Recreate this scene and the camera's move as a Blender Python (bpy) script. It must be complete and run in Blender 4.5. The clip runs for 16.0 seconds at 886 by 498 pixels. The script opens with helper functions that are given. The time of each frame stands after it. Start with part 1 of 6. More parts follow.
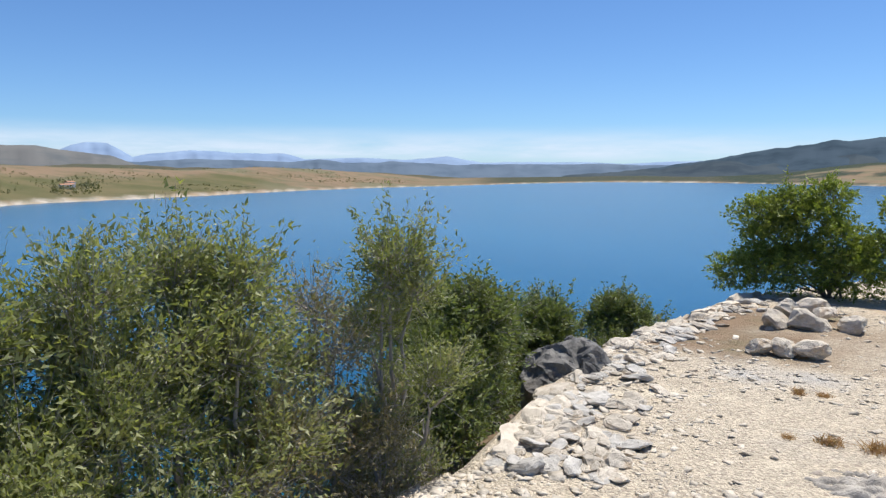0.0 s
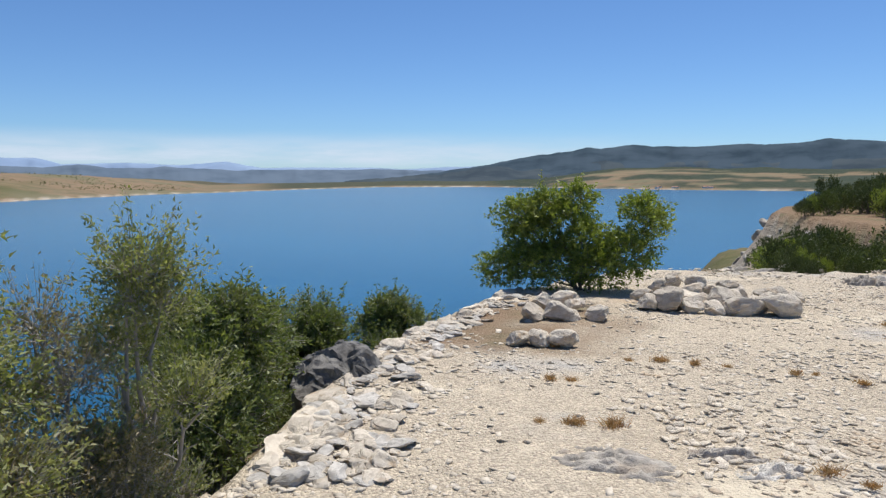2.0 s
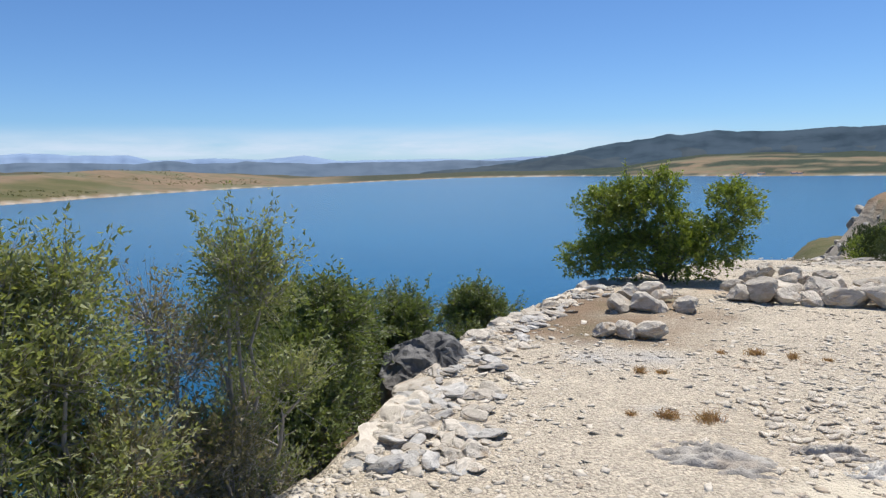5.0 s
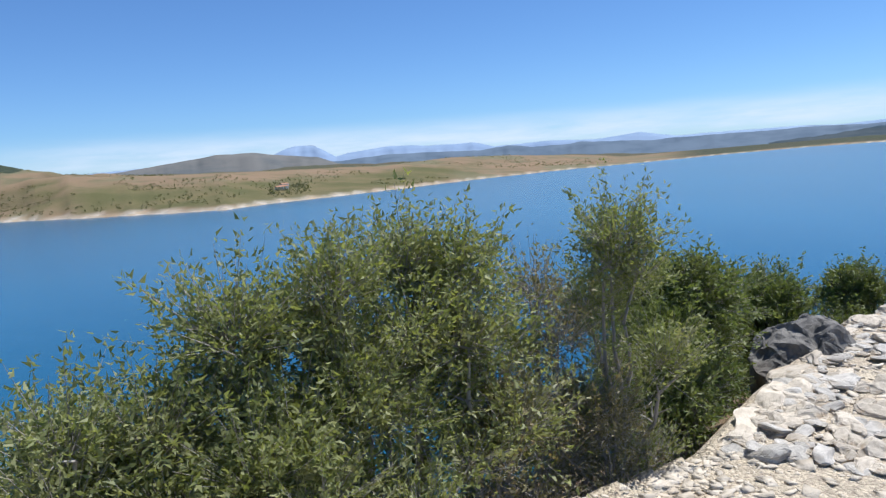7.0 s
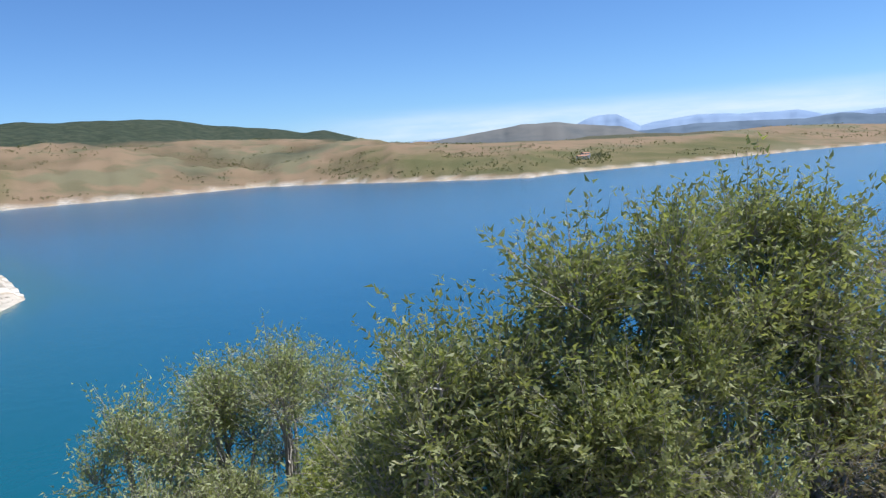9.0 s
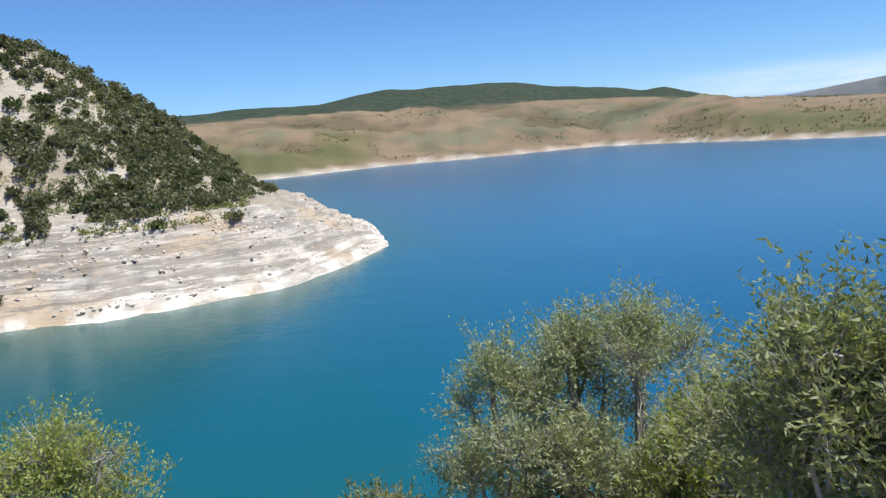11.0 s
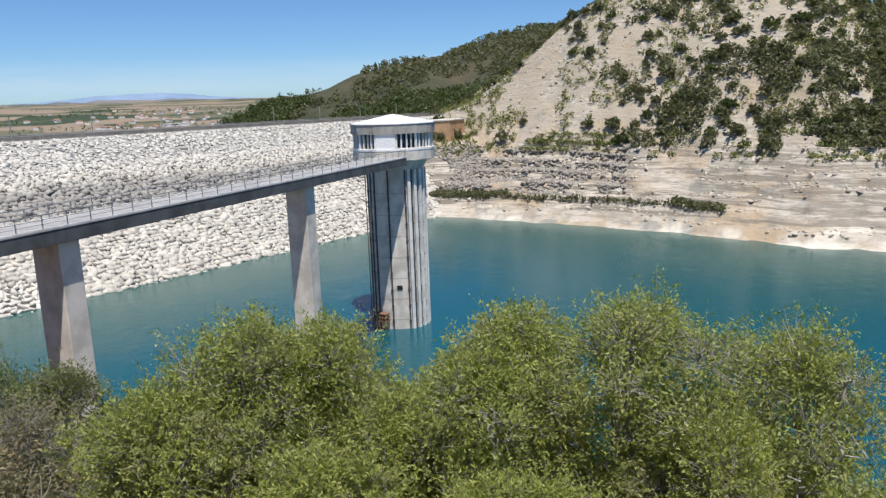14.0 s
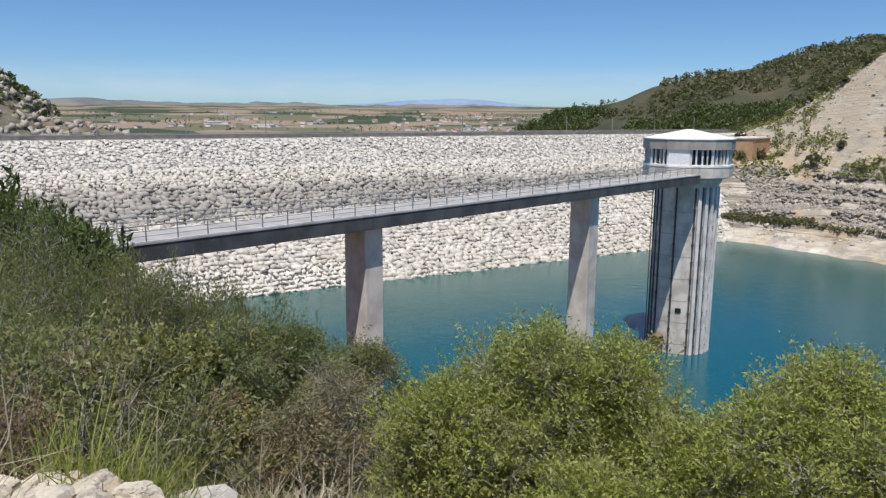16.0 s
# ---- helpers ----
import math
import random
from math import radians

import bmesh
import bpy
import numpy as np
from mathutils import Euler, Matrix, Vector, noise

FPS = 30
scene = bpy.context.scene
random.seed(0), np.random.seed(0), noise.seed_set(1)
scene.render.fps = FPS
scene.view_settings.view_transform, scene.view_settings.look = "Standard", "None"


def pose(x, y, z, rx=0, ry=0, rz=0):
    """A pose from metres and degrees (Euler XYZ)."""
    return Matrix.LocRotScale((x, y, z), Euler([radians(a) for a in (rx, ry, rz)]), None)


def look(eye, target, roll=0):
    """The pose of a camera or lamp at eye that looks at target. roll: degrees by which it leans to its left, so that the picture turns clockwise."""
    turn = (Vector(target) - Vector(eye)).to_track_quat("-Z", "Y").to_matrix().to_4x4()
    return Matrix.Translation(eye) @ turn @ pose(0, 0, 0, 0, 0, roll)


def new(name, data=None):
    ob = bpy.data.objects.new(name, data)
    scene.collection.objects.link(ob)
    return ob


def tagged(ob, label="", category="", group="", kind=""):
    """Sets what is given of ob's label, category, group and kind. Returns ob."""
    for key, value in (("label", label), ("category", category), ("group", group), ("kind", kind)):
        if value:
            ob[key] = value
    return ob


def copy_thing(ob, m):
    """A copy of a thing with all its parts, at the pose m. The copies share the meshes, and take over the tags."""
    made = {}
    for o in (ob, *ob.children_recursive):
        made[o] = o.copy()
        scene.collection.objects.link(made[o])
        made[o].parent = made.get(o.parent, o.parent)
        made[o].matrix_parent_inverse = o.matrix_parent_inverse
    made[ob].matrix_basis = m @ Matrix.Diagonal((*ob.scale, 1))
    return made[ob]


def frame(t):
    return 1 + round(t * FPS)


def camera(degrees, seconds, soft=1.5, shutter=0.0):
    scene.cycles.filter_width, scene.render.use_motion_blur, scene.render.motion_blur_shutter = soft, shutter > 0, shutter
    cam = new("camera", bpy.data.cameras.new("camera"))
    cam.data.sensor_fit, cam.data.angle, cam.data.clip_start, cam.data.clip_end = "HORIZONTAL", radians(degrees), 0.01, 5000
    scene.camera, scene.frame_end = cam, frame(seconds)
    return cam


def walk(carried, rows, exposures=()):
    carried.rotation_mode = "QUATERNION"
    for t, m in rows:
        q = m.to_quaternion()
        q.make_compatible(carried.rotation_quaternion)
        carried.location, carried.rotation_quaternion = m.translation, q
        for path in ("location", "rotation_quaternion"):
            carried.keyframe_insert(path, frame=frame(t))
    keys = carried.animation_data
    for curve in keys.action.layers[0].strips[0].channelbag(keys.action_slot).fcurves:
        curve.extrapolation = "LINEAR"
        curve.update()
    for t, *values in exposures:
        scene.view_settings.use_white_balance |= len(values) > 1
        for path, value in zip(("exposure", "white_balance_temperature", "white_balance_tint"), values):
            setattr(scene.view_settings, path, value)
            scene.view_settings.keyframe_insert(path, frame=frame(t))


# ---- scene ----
cam = camera(61.79, 16.0, soft=1.3)
EYE = 1.6
# seconds, x, y, z from the first eye, yaw, pitch, roll
PATH = [
    (0.0, 0.000, 0.000, 0.000, 0.00, -5.90, -0.20),
    (0.5, 0.040, 0.024, -0.008, -4.95, -5.65, -0.39),
    (1.0, 0.067, 0.026, -0.009, -7.75, -5.69, -0.08),
    (1.5, 0.091, 0.028, -0.011, -10.31, -5.74, 0.11),
    (2.0, 0.150, 0.024, -0.013, -16.63, -5.46, 0.02),
    (2.5, 0.191, 0.030, -0.015, -22.73, -4.96, -0.26),
    (3.0, 0.201, 0.037, -0.014, -26.27, -4.71, -0.23),
    (3.5, 0.201, 0.043, -0.017, -27.29, -4.63, -0.08),
    (4.0, 0.171, 0.036, -0.006, -23.06, -4.95, 0.85),
    (4.2, 0.150, 0.036, -0.006, -20.18, -5.25, 0.79),
    (6.3, -0.063, 0.032, -0.010, 2.84, -6.27, 2.51),
    (6.5, -0.084, 0.032, -0.010, 5.69, -6.33, 2.76),
    (7.0, -0.137, 0.001, -0.010, 14.48, -6.65, 4.03),
    (7.5, -0.185, -0.033, -0.012, 21.17, -6.86, 4.11),
    (8.0, -0.225, -0.065, -0.006, 27.06, -7.01, 4.30),
    (8.2, -0.237, -0.080, -0.008, 29.08, -7.09, 4.04),
    (10.3, -0.361, -0.240, -0.037, 54.12, -8.07, 4.64),
    (10.5, -0.373, -0.255, -0.039, 57.08, -8.21, 4.78),
    (11.0, -0.370, -0.321, -0.046, 62.84, -8.69, 4.59),
    (11.5, -0.374, -0.390, -0.061, 69.18, -9.92, 4.30),
    (12.0, -0.370, -0.482, -0.072, 78.61, -10.77, 4.33),
    (12.5, -0.373, -0.542, -0.076, 84.18, -11.35, 4.27),
    (13.0, -0.365, -0.592, -0.075, 90.07, -11.92, 3.76),
    (13.5, -0.345, -0.652, -0.072, 98.47, -12.28, 2.79),
    (14.0, -0.295, -0.774, -0.070, 115.50, -11.41, 1.89),
    (14.5, -0.256, -0.858, -0.072, 128.44, -11.40, 1.82),
    (15.0, -0.201, -0.914, -0.058, 137.83, -11.64, 1.47),
    (15.5, -0.202, -0.924, -0.060, 138.99, -11.16, 0.42),
    (16.0, -0.204, -0.924, -0.057, 137.53, -10.34, -0.37),
]
walk(cam, [(t, pose(x, y, EYE + z, 90 + pitch, roll, yaw)) for t, x, y, z, yaw, pitch, roll in PATH],
     [(0.0, 0.16, 6400, 10), (1.0, 0.06, 6400, 10), (2.0, -0.02, 6440, 10), (3.5, -0.13, 6480, 10), (4.2, -0.06, 6420, 10), (6.3, 0.1, 6150, 10), (7.5, 0.2, 6080, 10), (11.0, 0.26, 6080, 10), (12.5, 0.1, 6150, 10),
      (14.0, 0.0, 6420, 10), (16.0, -0.1, 6480, 10)])

# ---- world and sun ----
SUN_AZ, SUN_EL = -50.0, 67.5
world = bpy.data.worlds.new("world")
scene.world = world
world.use_nodes = True
wn = world.node_tree.nodes
sky = wn.new("ShaderNodeTexSky")
sky.sky_type = "NISHITA"
sky.sun_disc = False
sky.sun_elevation = radians(SUN_EL)
sky.sun_rotation = radians(-SUN_AZ)
sky.altitude = 100
sky.air_density, sky.dust_density, sky.ozone_density = 0.8, 0.2, 3.0
tint = wn.new("ShaderNodeMix")
tint.data_type, tint.blend_type = "RGBA", "MULTIPLY"
tint.inputs[0].default_value, tint.inputs[7].default_value = 1.0, (0.72, 0.96, 1.22, 1)
world.node_tree.links.new(sky.outputs[0], tint.inputs[6])
world.node_tree.links.new(tint.outputs[2], wn["Background"].inputs[0])
wn["Background"].inputs[1].default_value = 0.096
sun_dir = Vector((-math.sin(radians(SUN_AZ)) * math.cos(radians(SUN_EL)), math.cos(radians(SUN_AZ)) * math.cos(radians(SUN_EL)), math.sin(radians(SUN_EL))))
sun = new("sun", bpy.data.lights.new("sun", "SUN"))
sun.data.energy, sun.data.angle, sun.data.color = 5.4, radians(0.53), (1.0, 0.95, 0.87)
sun.matrix_world = look(sun_dir * 400, (0, 0, 0))

# ---- materials ----
class Nodes:
    """Short hand for node trees."""

    def __init__(self, name):
        self.mat = bpy.data.materials.new(name)
        self.mat.use_nodes = True
        self.t = self.mat.node_tree
        self.bsdf = self.t.nodes["Principled BSDF"]
        self.co = self.t.nodes.new("ShaderNodeTexCoord").outputs["Object"]

    def put(self, socket, value):
        if hasattr(value, "links"):
            self.t.links.new(value, socket)
        elif value is not None:
            if hasattr(value, "__len__") and len(value) == 3 and len(socket.default_value) == 4:
                value = (*value, 1)
            socket.default_value = value

    def noise(self, scale, detail=4, rough=0.55, co=None, stretch=None, distortion=0.0):
        n = self.t.nodes.new("ShaderNodeTexNoise")
        c = co or self.co
        if stretch:
            m = self.t.nodes.new("ShaderNodeMapping")
            self.put(m.inputs[0], c)
            m.inputs["Scale"].default_value = stretch
            c = m.outputs[0]
        self.put(n.inputs["Vector"], c)
        n.inputs["Scale"].default_value, n.inputs["Detail"].default_value = scale, detail
        n.inputs["Roughness"].default_value, n.inputs["Distortion"].default_value = rough, distortion
        return n.outputs[0]

    def voronoi(self, scale, feature="F1", out=0):
        n = self.t.nodes.new("ShaderNodeTexVoronoi")
        n.feature = feature
        self.put(n.inputs["Vector"], self.co)
        n.inputs["Scale"].default_value = scale
        return n.outputs[out]

    def ramp(self, fac, lo, hi):
        n = self.t.nodes.new("ShaderNodeMapRange")
        n.interpolation_type = "SMOOTHSTEP"
        self.put(n.inputs["Value"], fac)
        n.inputs["From Min"].default_value, n.inputs["From Max"].default_value = lo, hi
        return n.outputs[0]

    def mix(self, fac, a, b, kind="MIX"):
        n = self.t.nodes.new("ShaderNodeMix")
        n.data_type, n.blend_type = "RGBA", kind
        self.put(n.inputs[0], fac)
        self.put(n.inputs[6], a)
        self.put(n.inputs[7], b)
        return n.outputs[2]

    def math(self, op, a, b=0.0):
        n = self.t.nodes.new("ShaderNodeMath")
        n.operation = op
        self.put(n.inputs[0], a)
        self.put(n.inputs[1], b)
        return n.outputs[0]

    def attr(self, name):
        n = self.t.nodes.new("ShaderNodeAttribute")
        n.attribute_name = name
        return n.outputs["Fac"]

    def island(self):
        return self.t.nodes.new("ShaderNodeNewGeometry").outputs["Random Per Island"]

    def own(self):
        return self.t.nodes.new("ShaderNodeObjectInfo").outputs["Random"]

    def shade(self, rnd, lo, hi):
        """A grey factor between lo and hi from a random number."""
        n = self.t.nodes.new("ShaderNodeMapRange")
        self.put(n.inputs["Value"], rnd)
        n.inputs["To Min"].default_value, n.inputs["To Max"].default_value = lo, hi
        return n.outputs[0]

    def bump(self, height, strength=0.5, distance=0.02, normal=None):
        n = self.t.nodes.new("ShaderNodeBump")
        n.inputs["Strength"].default_value, n.inputs["Distance"].default_value = strength, distance
        self.put(n.inputs["Height"], height)
        if normal:
            self.put(n.inputs["Normal"], normal)
        self.put(self.bsdf.inputs["Normal"], n.outputs[0])
        return n.outputs[0]

    def done(self, color, rough=0.8, metal=0.0, spec=0.3):
        self.put(self.bsdf.inputs["Base Color"], color)
        self.put(self.bsdf.inputs["Roughness"], rough)
        self.bsdf.inputs["Metallic"].default_value = metal
        self.bsdf.inputs["Specular IOR Level"].default_value = spec
        return self.mat


def stone_material(name, light, dark, stain, scale=3.0):
    n = Nodes(name)
    c = n.mix(n.ramp(n.noise(scale, 6), 0.35, 0.7), light, dark)
    c = n.mix(n.ramp(n.noise(scale * 0.37, 3), 0.52, 0.72), c, stain)
    c = n.mix(1.0, c, n.shade(n.own(), 0.78, 1.12), "MULTIPLY")
    c = n.mix(1.0, c, n.shade(n.island(), 0.8, 1.1), "MULTIPLY")
    n.bump(n.noise(scale * 7, 5), 0.5, 0.03)
    return n.done(c, 0.9, spec=0.2)


def leaf_material(name, a, b, c, back=0.35):
    n = Nodes(name)
    col = n.mix(n.ramp(n.island(), 0.1, 0.9), a, b)
    col = n.mix(n.ramp(n.noise(2.3, 2), 0.5, 0.75), col, c)
    n.done(col, 0.5, spec=0.35)
    t = n.t
    tr = t.nodes.new("ShaderNodeBsdfTranslucent")
    n.put(tr.inputs[0], n.mix(1.0, col, (1.15, 1.2, 0.5), "MULTIPLY"))
    mx = t.nodes.new("ShaderNodeMixShader")
    mx.inputs[0].default_value = back
    t.links.new(n.bsdf.outputs[0], mx.inputs[1])
    t.links.new(tr.outputs[0], mx.inputs[2])
    t.links.new(mx.outputs[0], t.nodes["Material Output"].inputs[0])
    return n.mat


def bark_material(name, a, b):
    n = Nodes(name)
    c = n.mix(n.noise(14, 4, stretch=(1, 1, 0.25)), a, b)
    n.bump(n.noise(60, 3, stretch=(1, 1, 0.3)), 0.5, 0.01)
    return n.done(c, 0.9, spec=0.15)


def concrete_material(name, light, dark):
    n = Nodes(name)
    c = n.mix(n.ramp(n.noise(0.6, 6), 0.35, 0.7), light, dark)
    streak = n.ramp(n.noise(1.2, 4, stretch=(1, 1, 0.06)), 0.5, 0.72)
    c = n.mix(n.math("MULTIPLY", streak, 0.55), c, dark)
    n.bump(n.noise(9, 4), 0.25, 0.02)
    return n.done(c, 0.85, spec=0.25)


def plain_material(name, color, rough=0.6, metal=0.0):
    n = Nodes(name)
    c = n.mix(n.ramp(n.noise(4, 5), 0.4, 0.75), color, tuple(v * 0.8 for v in color))
    return n.done(c, rough, metal)


LIMESTONE = stone_material("limestone", (0.75, 0.67, 0.555), (0.59, 0.515, 0.41), (0.60, 0.47, 0.33), 5.0)
GREY_STONE = stone_material("grey_stone", (0.60, 0.565, 0.51), (0.42, 0.395, 0.355), (0.50, 0.43, 0.345))
MID_STONE = stone_material("mid_stone", (0.47, 0.43, 0.375), (0.31, 0.285, 0.25), (0.42, 0.35, 0.275), 4.0)
DARK_STONE = stone_material("dark_stone", (0.25, 0.238, 0.22), (0.085, 0.082, 0.078), (0.15, 0.135, 0.12))
LEAF_OLIVE = leaf_material("olive_leaf", (0.185, 0.212, 0.08), (0.315, 0.33, 0.15), (0.365, 0.35, 0.225), 0.44)
LEAF_GREEN = leaf_material("green_leaf", (0.26, 0.295, 0.072), (0.41, 0.435, 0.13), (0.37, 0.365, 0.185), 0.46)
LEAF_SILVER = leaf_material("silver_leaf", (0.27, 0.30, 0.14), (0.42, 0.44, 0.25), (0.43, 0.41, 0.29), 0.44)
LEAF_MID = leaf_material("mid_leaf", (0.115, 0.15, 0.05), (0.205, 0.24, 0.09), (0.20, 0.205, 0.10), 0.42)
LEAF_HILL = leaf_material("hill_leaf", (0.11, 0.12, 0.06), (0.185, 0.182, 0.098), (0.18, 0.165, 0.10), 0.4)
LEAF_SCRUB = leaf_material("scrub_leaf", (0.15, 0.172, 0.06), (0.265, 0.278, 0.115), (0.31, 0.265, 0.145), 0.42)
LEAF_HEAD = leaf_material("headland_leaf", (0.038, 0.056, 0.02), (0.085, 0.108, 0.042), (0.085, 0.09, 0.044), 0.32)
LEAF_HEAP = leaf_material("bush_leaf", (0.15, 0.20, 0.04), (0.28, 0.325, 0.075), (0.22, 0.25, 0.07), 0.42)
LEAF_DARK = leaf_material("dark_leaf", (0.062, 0.088, 0.028), (0.125, 0.155, 0.054), (0.11, 0.125, 0.055), 0.38)
LEAF_YELLOW = leaf_material("yellow_leaf", (0.15, 0.15, 0.035), (0.40, 0.36, 0.13), (0.12, 0.13, 0.035), 0.36)
LEAF_RUST = leaf_material("rust_leaf", (0.17, 0.10, 0.06), (0.29, 0.19, 0.12), (0.36, 0.28, 0.2), 0.3)
LEAF_DRY = leaf_material("dry_leaf", (0.18, 0.17, 0.10), (0.29, 0.25, 0.15), (0.34, 0.23, 0.12))
STRAW = leaf_material("straw", (0.40, 0.24, 0.115), (0.50, 0.33, 0.18), (0.42, 0.21, 0.095), 0.2)
STALK = leaf_material("dry_stalk", (0.36, 0.31, 0.22), (0.50, 0.44, 0.33), (0.34, 0.26, 0.17), 0.2)
BARK = bark_material("bark", (0.10, 0.08, 0.065), (0.22, 0.20, 0.18))
BARK_GREY = bark_material("grey_bark", (0.25, 0.23, 0.205), (0.42, 0.39, 0.355))
CONCRETE = concrete_material("concrete", (0.68, 0.63, 0.565), (0.47, 0.43, 0.38))
CONCRETE_PALE = concrete_material("pale_concrete", (0.74, 0.72, 0.69), (0.55, 0.53, 0.50))


def ground_material():
    n = Nodes("ground")
    tan = n.mix(n.noise(0.006, 6), (0.18, 0.128, 0.08), (0.26, 0.188, 0.12))
    tan = n.mix(n.ramp(n.noise(0.02, 6), 0.47, 0.66), tan, (0.145, 0.13, 0.075))
    tan = n.mix(n.ramp(n.noise(0.0042, 4), 0.51, 0.57), tan, (0.165, 0.15, 0.09))
    field = n.t.nodes.new("ShaderNodeTexVoronoi")
    n.put(field.inputs["Vector"], n.co)
    field.inputs["Scale"].default_value = 0.006
    tone = n.t.nodes.new("ShaderNodeSeparateColor")
    n.put(tone.inputs[0], field.outputs["Color"])
    green = n.mix(n.ramp(n.noise(0.012, 5), 0.35, 0.7), (0.098, 0.098, 0.042), (0.155, 0.13, 0.066))
    plots = n.mix(n.ramp(tone.outputs[0], 0.27, 0.31), (0.055, 0.075, 0.045), n.mix(n.ramp(tone.outputs[1], 0.48, 0.52), (0.27, 0.215, 0.16), (0.15, 0.145, 0.095)))
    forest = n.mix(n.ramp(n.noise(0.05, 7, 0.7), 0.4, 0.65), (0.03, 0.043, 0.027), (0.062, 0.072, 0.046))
    gravel = n.mix(n.noise(0.9, 6), (0.54, 0.455, 0.335), (0.65, 0.565, 0.44))
    gravel = n.mix(n.ramp(n.noise(34, 6, 0.75), 0.46, 0.70), gravel, (0.44, 0.37, 0.285))
    chips = n.t.nodes.new("ShaderNodeTexVoronoi")
    bent = n.t.nodes.new("ShaderNodeVectorMath")
    swirl = n.t.nodes.new("ShaderNodeTexNoise")
    swirl.inputs["Scale"].default_value, swirl.inputs["Detail"].default_value = 16.0, 5.0
    n.put(swirl.inputs["Vector"], n.co)
    bent.operation = "MULTIPLY_ADD"
    n.put(bent.inputs[0], swirl.outputs["Color"])
    bent.inputs[1].default_value = (0.05, 0.05, 0.05)
    n.put(bent.inputs[2], n.co)
    n.put(chips.inputs["Vector"], bent.outputs[0])
    chips.inputs["Scale"].default_value = 46.0
    chip = n.t.nodes.new("ShaderNodeSeparateColor")
    n.put(chip.inputs[0], chips.outputs["Color"])
    gravel = n.mix(1.0, gravel, n.shade(chip.outputs[0], 0.78, 1.16), "MULTIPLY")
    gravel = n.mix(n.ramp(chips.outputs["Distance"], 0.55, 0.85), gravel, (0.36, 0.30, 0.235))
    gravel = n.mix(n.ramp(n.noise(0.55, 4), 0.56, 0.74), gravel, (0.46, 0.44, 0.41))
    gravel = n.mix(n.ramp(n.noise(0.35, 5, distortion=1.0), 0.60, 0.72), gravel, (0.48, 0.35, 0.23))
    gravel = n.mix(n.ramp(n.noise(0.5, 5, 0.6, stretch=(1, 2.2, 1), distortion=0.6), 0.55, 0.66), gravel, (0.66, 0.575, 0.44))
    rock = n.mix(n.ramp(n.noise(0.5, 7, 0.68, stretch=(0.25, 0.25, 2.2)), 0.40, 0.64), (0.55, 0.49, 0.41), (0.34, 0.305, 0.255))
    rock = n.mix(n.ramp(n.noise(0.05, 6, 0.65), 0.45, 0.60), rock, (0.43, 0.335, 0.23))
    rock = n.mix(n.ramp(n.noise(0.11, 6, 0.7), 0.52, 0.64), rock, (0.29, 0.275, 0.24))
    rock = n.mix(n.ramp(n.noise(1.6, 6, 0.7, stretch=(0.3, 0.3, 2)), 0.55, 0.72), rock, (0.19, 0.175, 0.15))
    rock = n.mix(n.math("MULTIPLY", n.attr("bare"), n.ramp(n.noise(0.09, 4, stretch=(1, 1, 0.35)), 0.46, 0.64)), rock, (0.72, 0.66, 0.565))
    rock = n.mix(n.math("MULTIPLY", n.attr("strata"), n.ramp(n.noise(1.0, 7, 0.72, stretch=(0.05, 0.05, 0.9), distortion=0.5), 0.47, 0.55)), rock, (0.21, 0.185, 0.15))
    rock = n.mix(n.math("MULTIPLY", n.attr("upper"), n.ramp(n.noise(0.42, 8, 0.75, stretch=(1, 1, 1.8)), 0.50, 0.60)), rock, (0.25, 0.225, 0.185))
    rock = n.mix(n.math("MULTIPLY", n.attr("upper"), n.ramp(n.noise(0.16, 6, 0.65), 0.3, 0.62)), rock, (0.40, 0.345, 0.27))
    soil = n.mix(n.noise(3.0, 6), (0.17, 0.112, 0.068), (0.33, 0.235, 0.155))
    soil = n.mix(n.ramp(n.noise(0.6, 5), 0.5, 0.7), soil, (0.17, 0.16, 0.09))
    c = n.mix(n.attr("gully"), tan, n.mix(n.noise(0.03, 5), (0.15, 0.105, 0.062), (0.105, 0.098, 0.055)))
    c = n.mix(n.attr("green"), c, green)
    c = n.mix(n.attr("plots"), c, plots)
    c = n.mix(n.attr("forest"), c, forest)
    c = n.mix(n.attr("rock"), c, rock)
    c = n.mix(n.attr("soil"), c, soil)
    c = n.mix(n.attr("gravel"), c, gravel)
    n.bump(n.math("ADD", n.math("SUBTRACT", n.noise(24, 6, 0.75), chips.outputs["Distance"]), n.math("MULTIPLY", n.noise(0.35, 6, 0.7, stretch=(0.5, 0.5, 2)), 30.0)), 0.7, 0.03)
    return n.done(c, 0.95, spec=0.1)


GROUND = ground_material()


def water_material():
    n = Nodes("water")
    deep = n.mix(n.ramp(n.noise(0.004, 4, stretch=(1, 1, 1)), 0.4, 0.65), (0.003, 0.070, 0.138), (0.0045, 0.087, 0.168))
    # near water: a teal tint painted in for the weaker sky reflection
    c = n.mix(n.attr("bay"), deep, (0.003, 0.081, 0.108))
    # teal of the shallows, with the hill's dark reflection painted in too
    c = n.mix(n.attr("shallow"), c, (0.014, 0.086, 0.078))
    a = n.noise(0.5, 5, 0.6)
    b = n.noise(0.07, 3, 0.6)
    n.bump(n.math("ADD", a, n.math("MULTIPLY", b, 2.0)), 0.06, 0.8)
    return n.done(c, 0.2, spec=0.40)


WATER = water_material()

# ---- the land's form ----
WATER_Z = -31.4


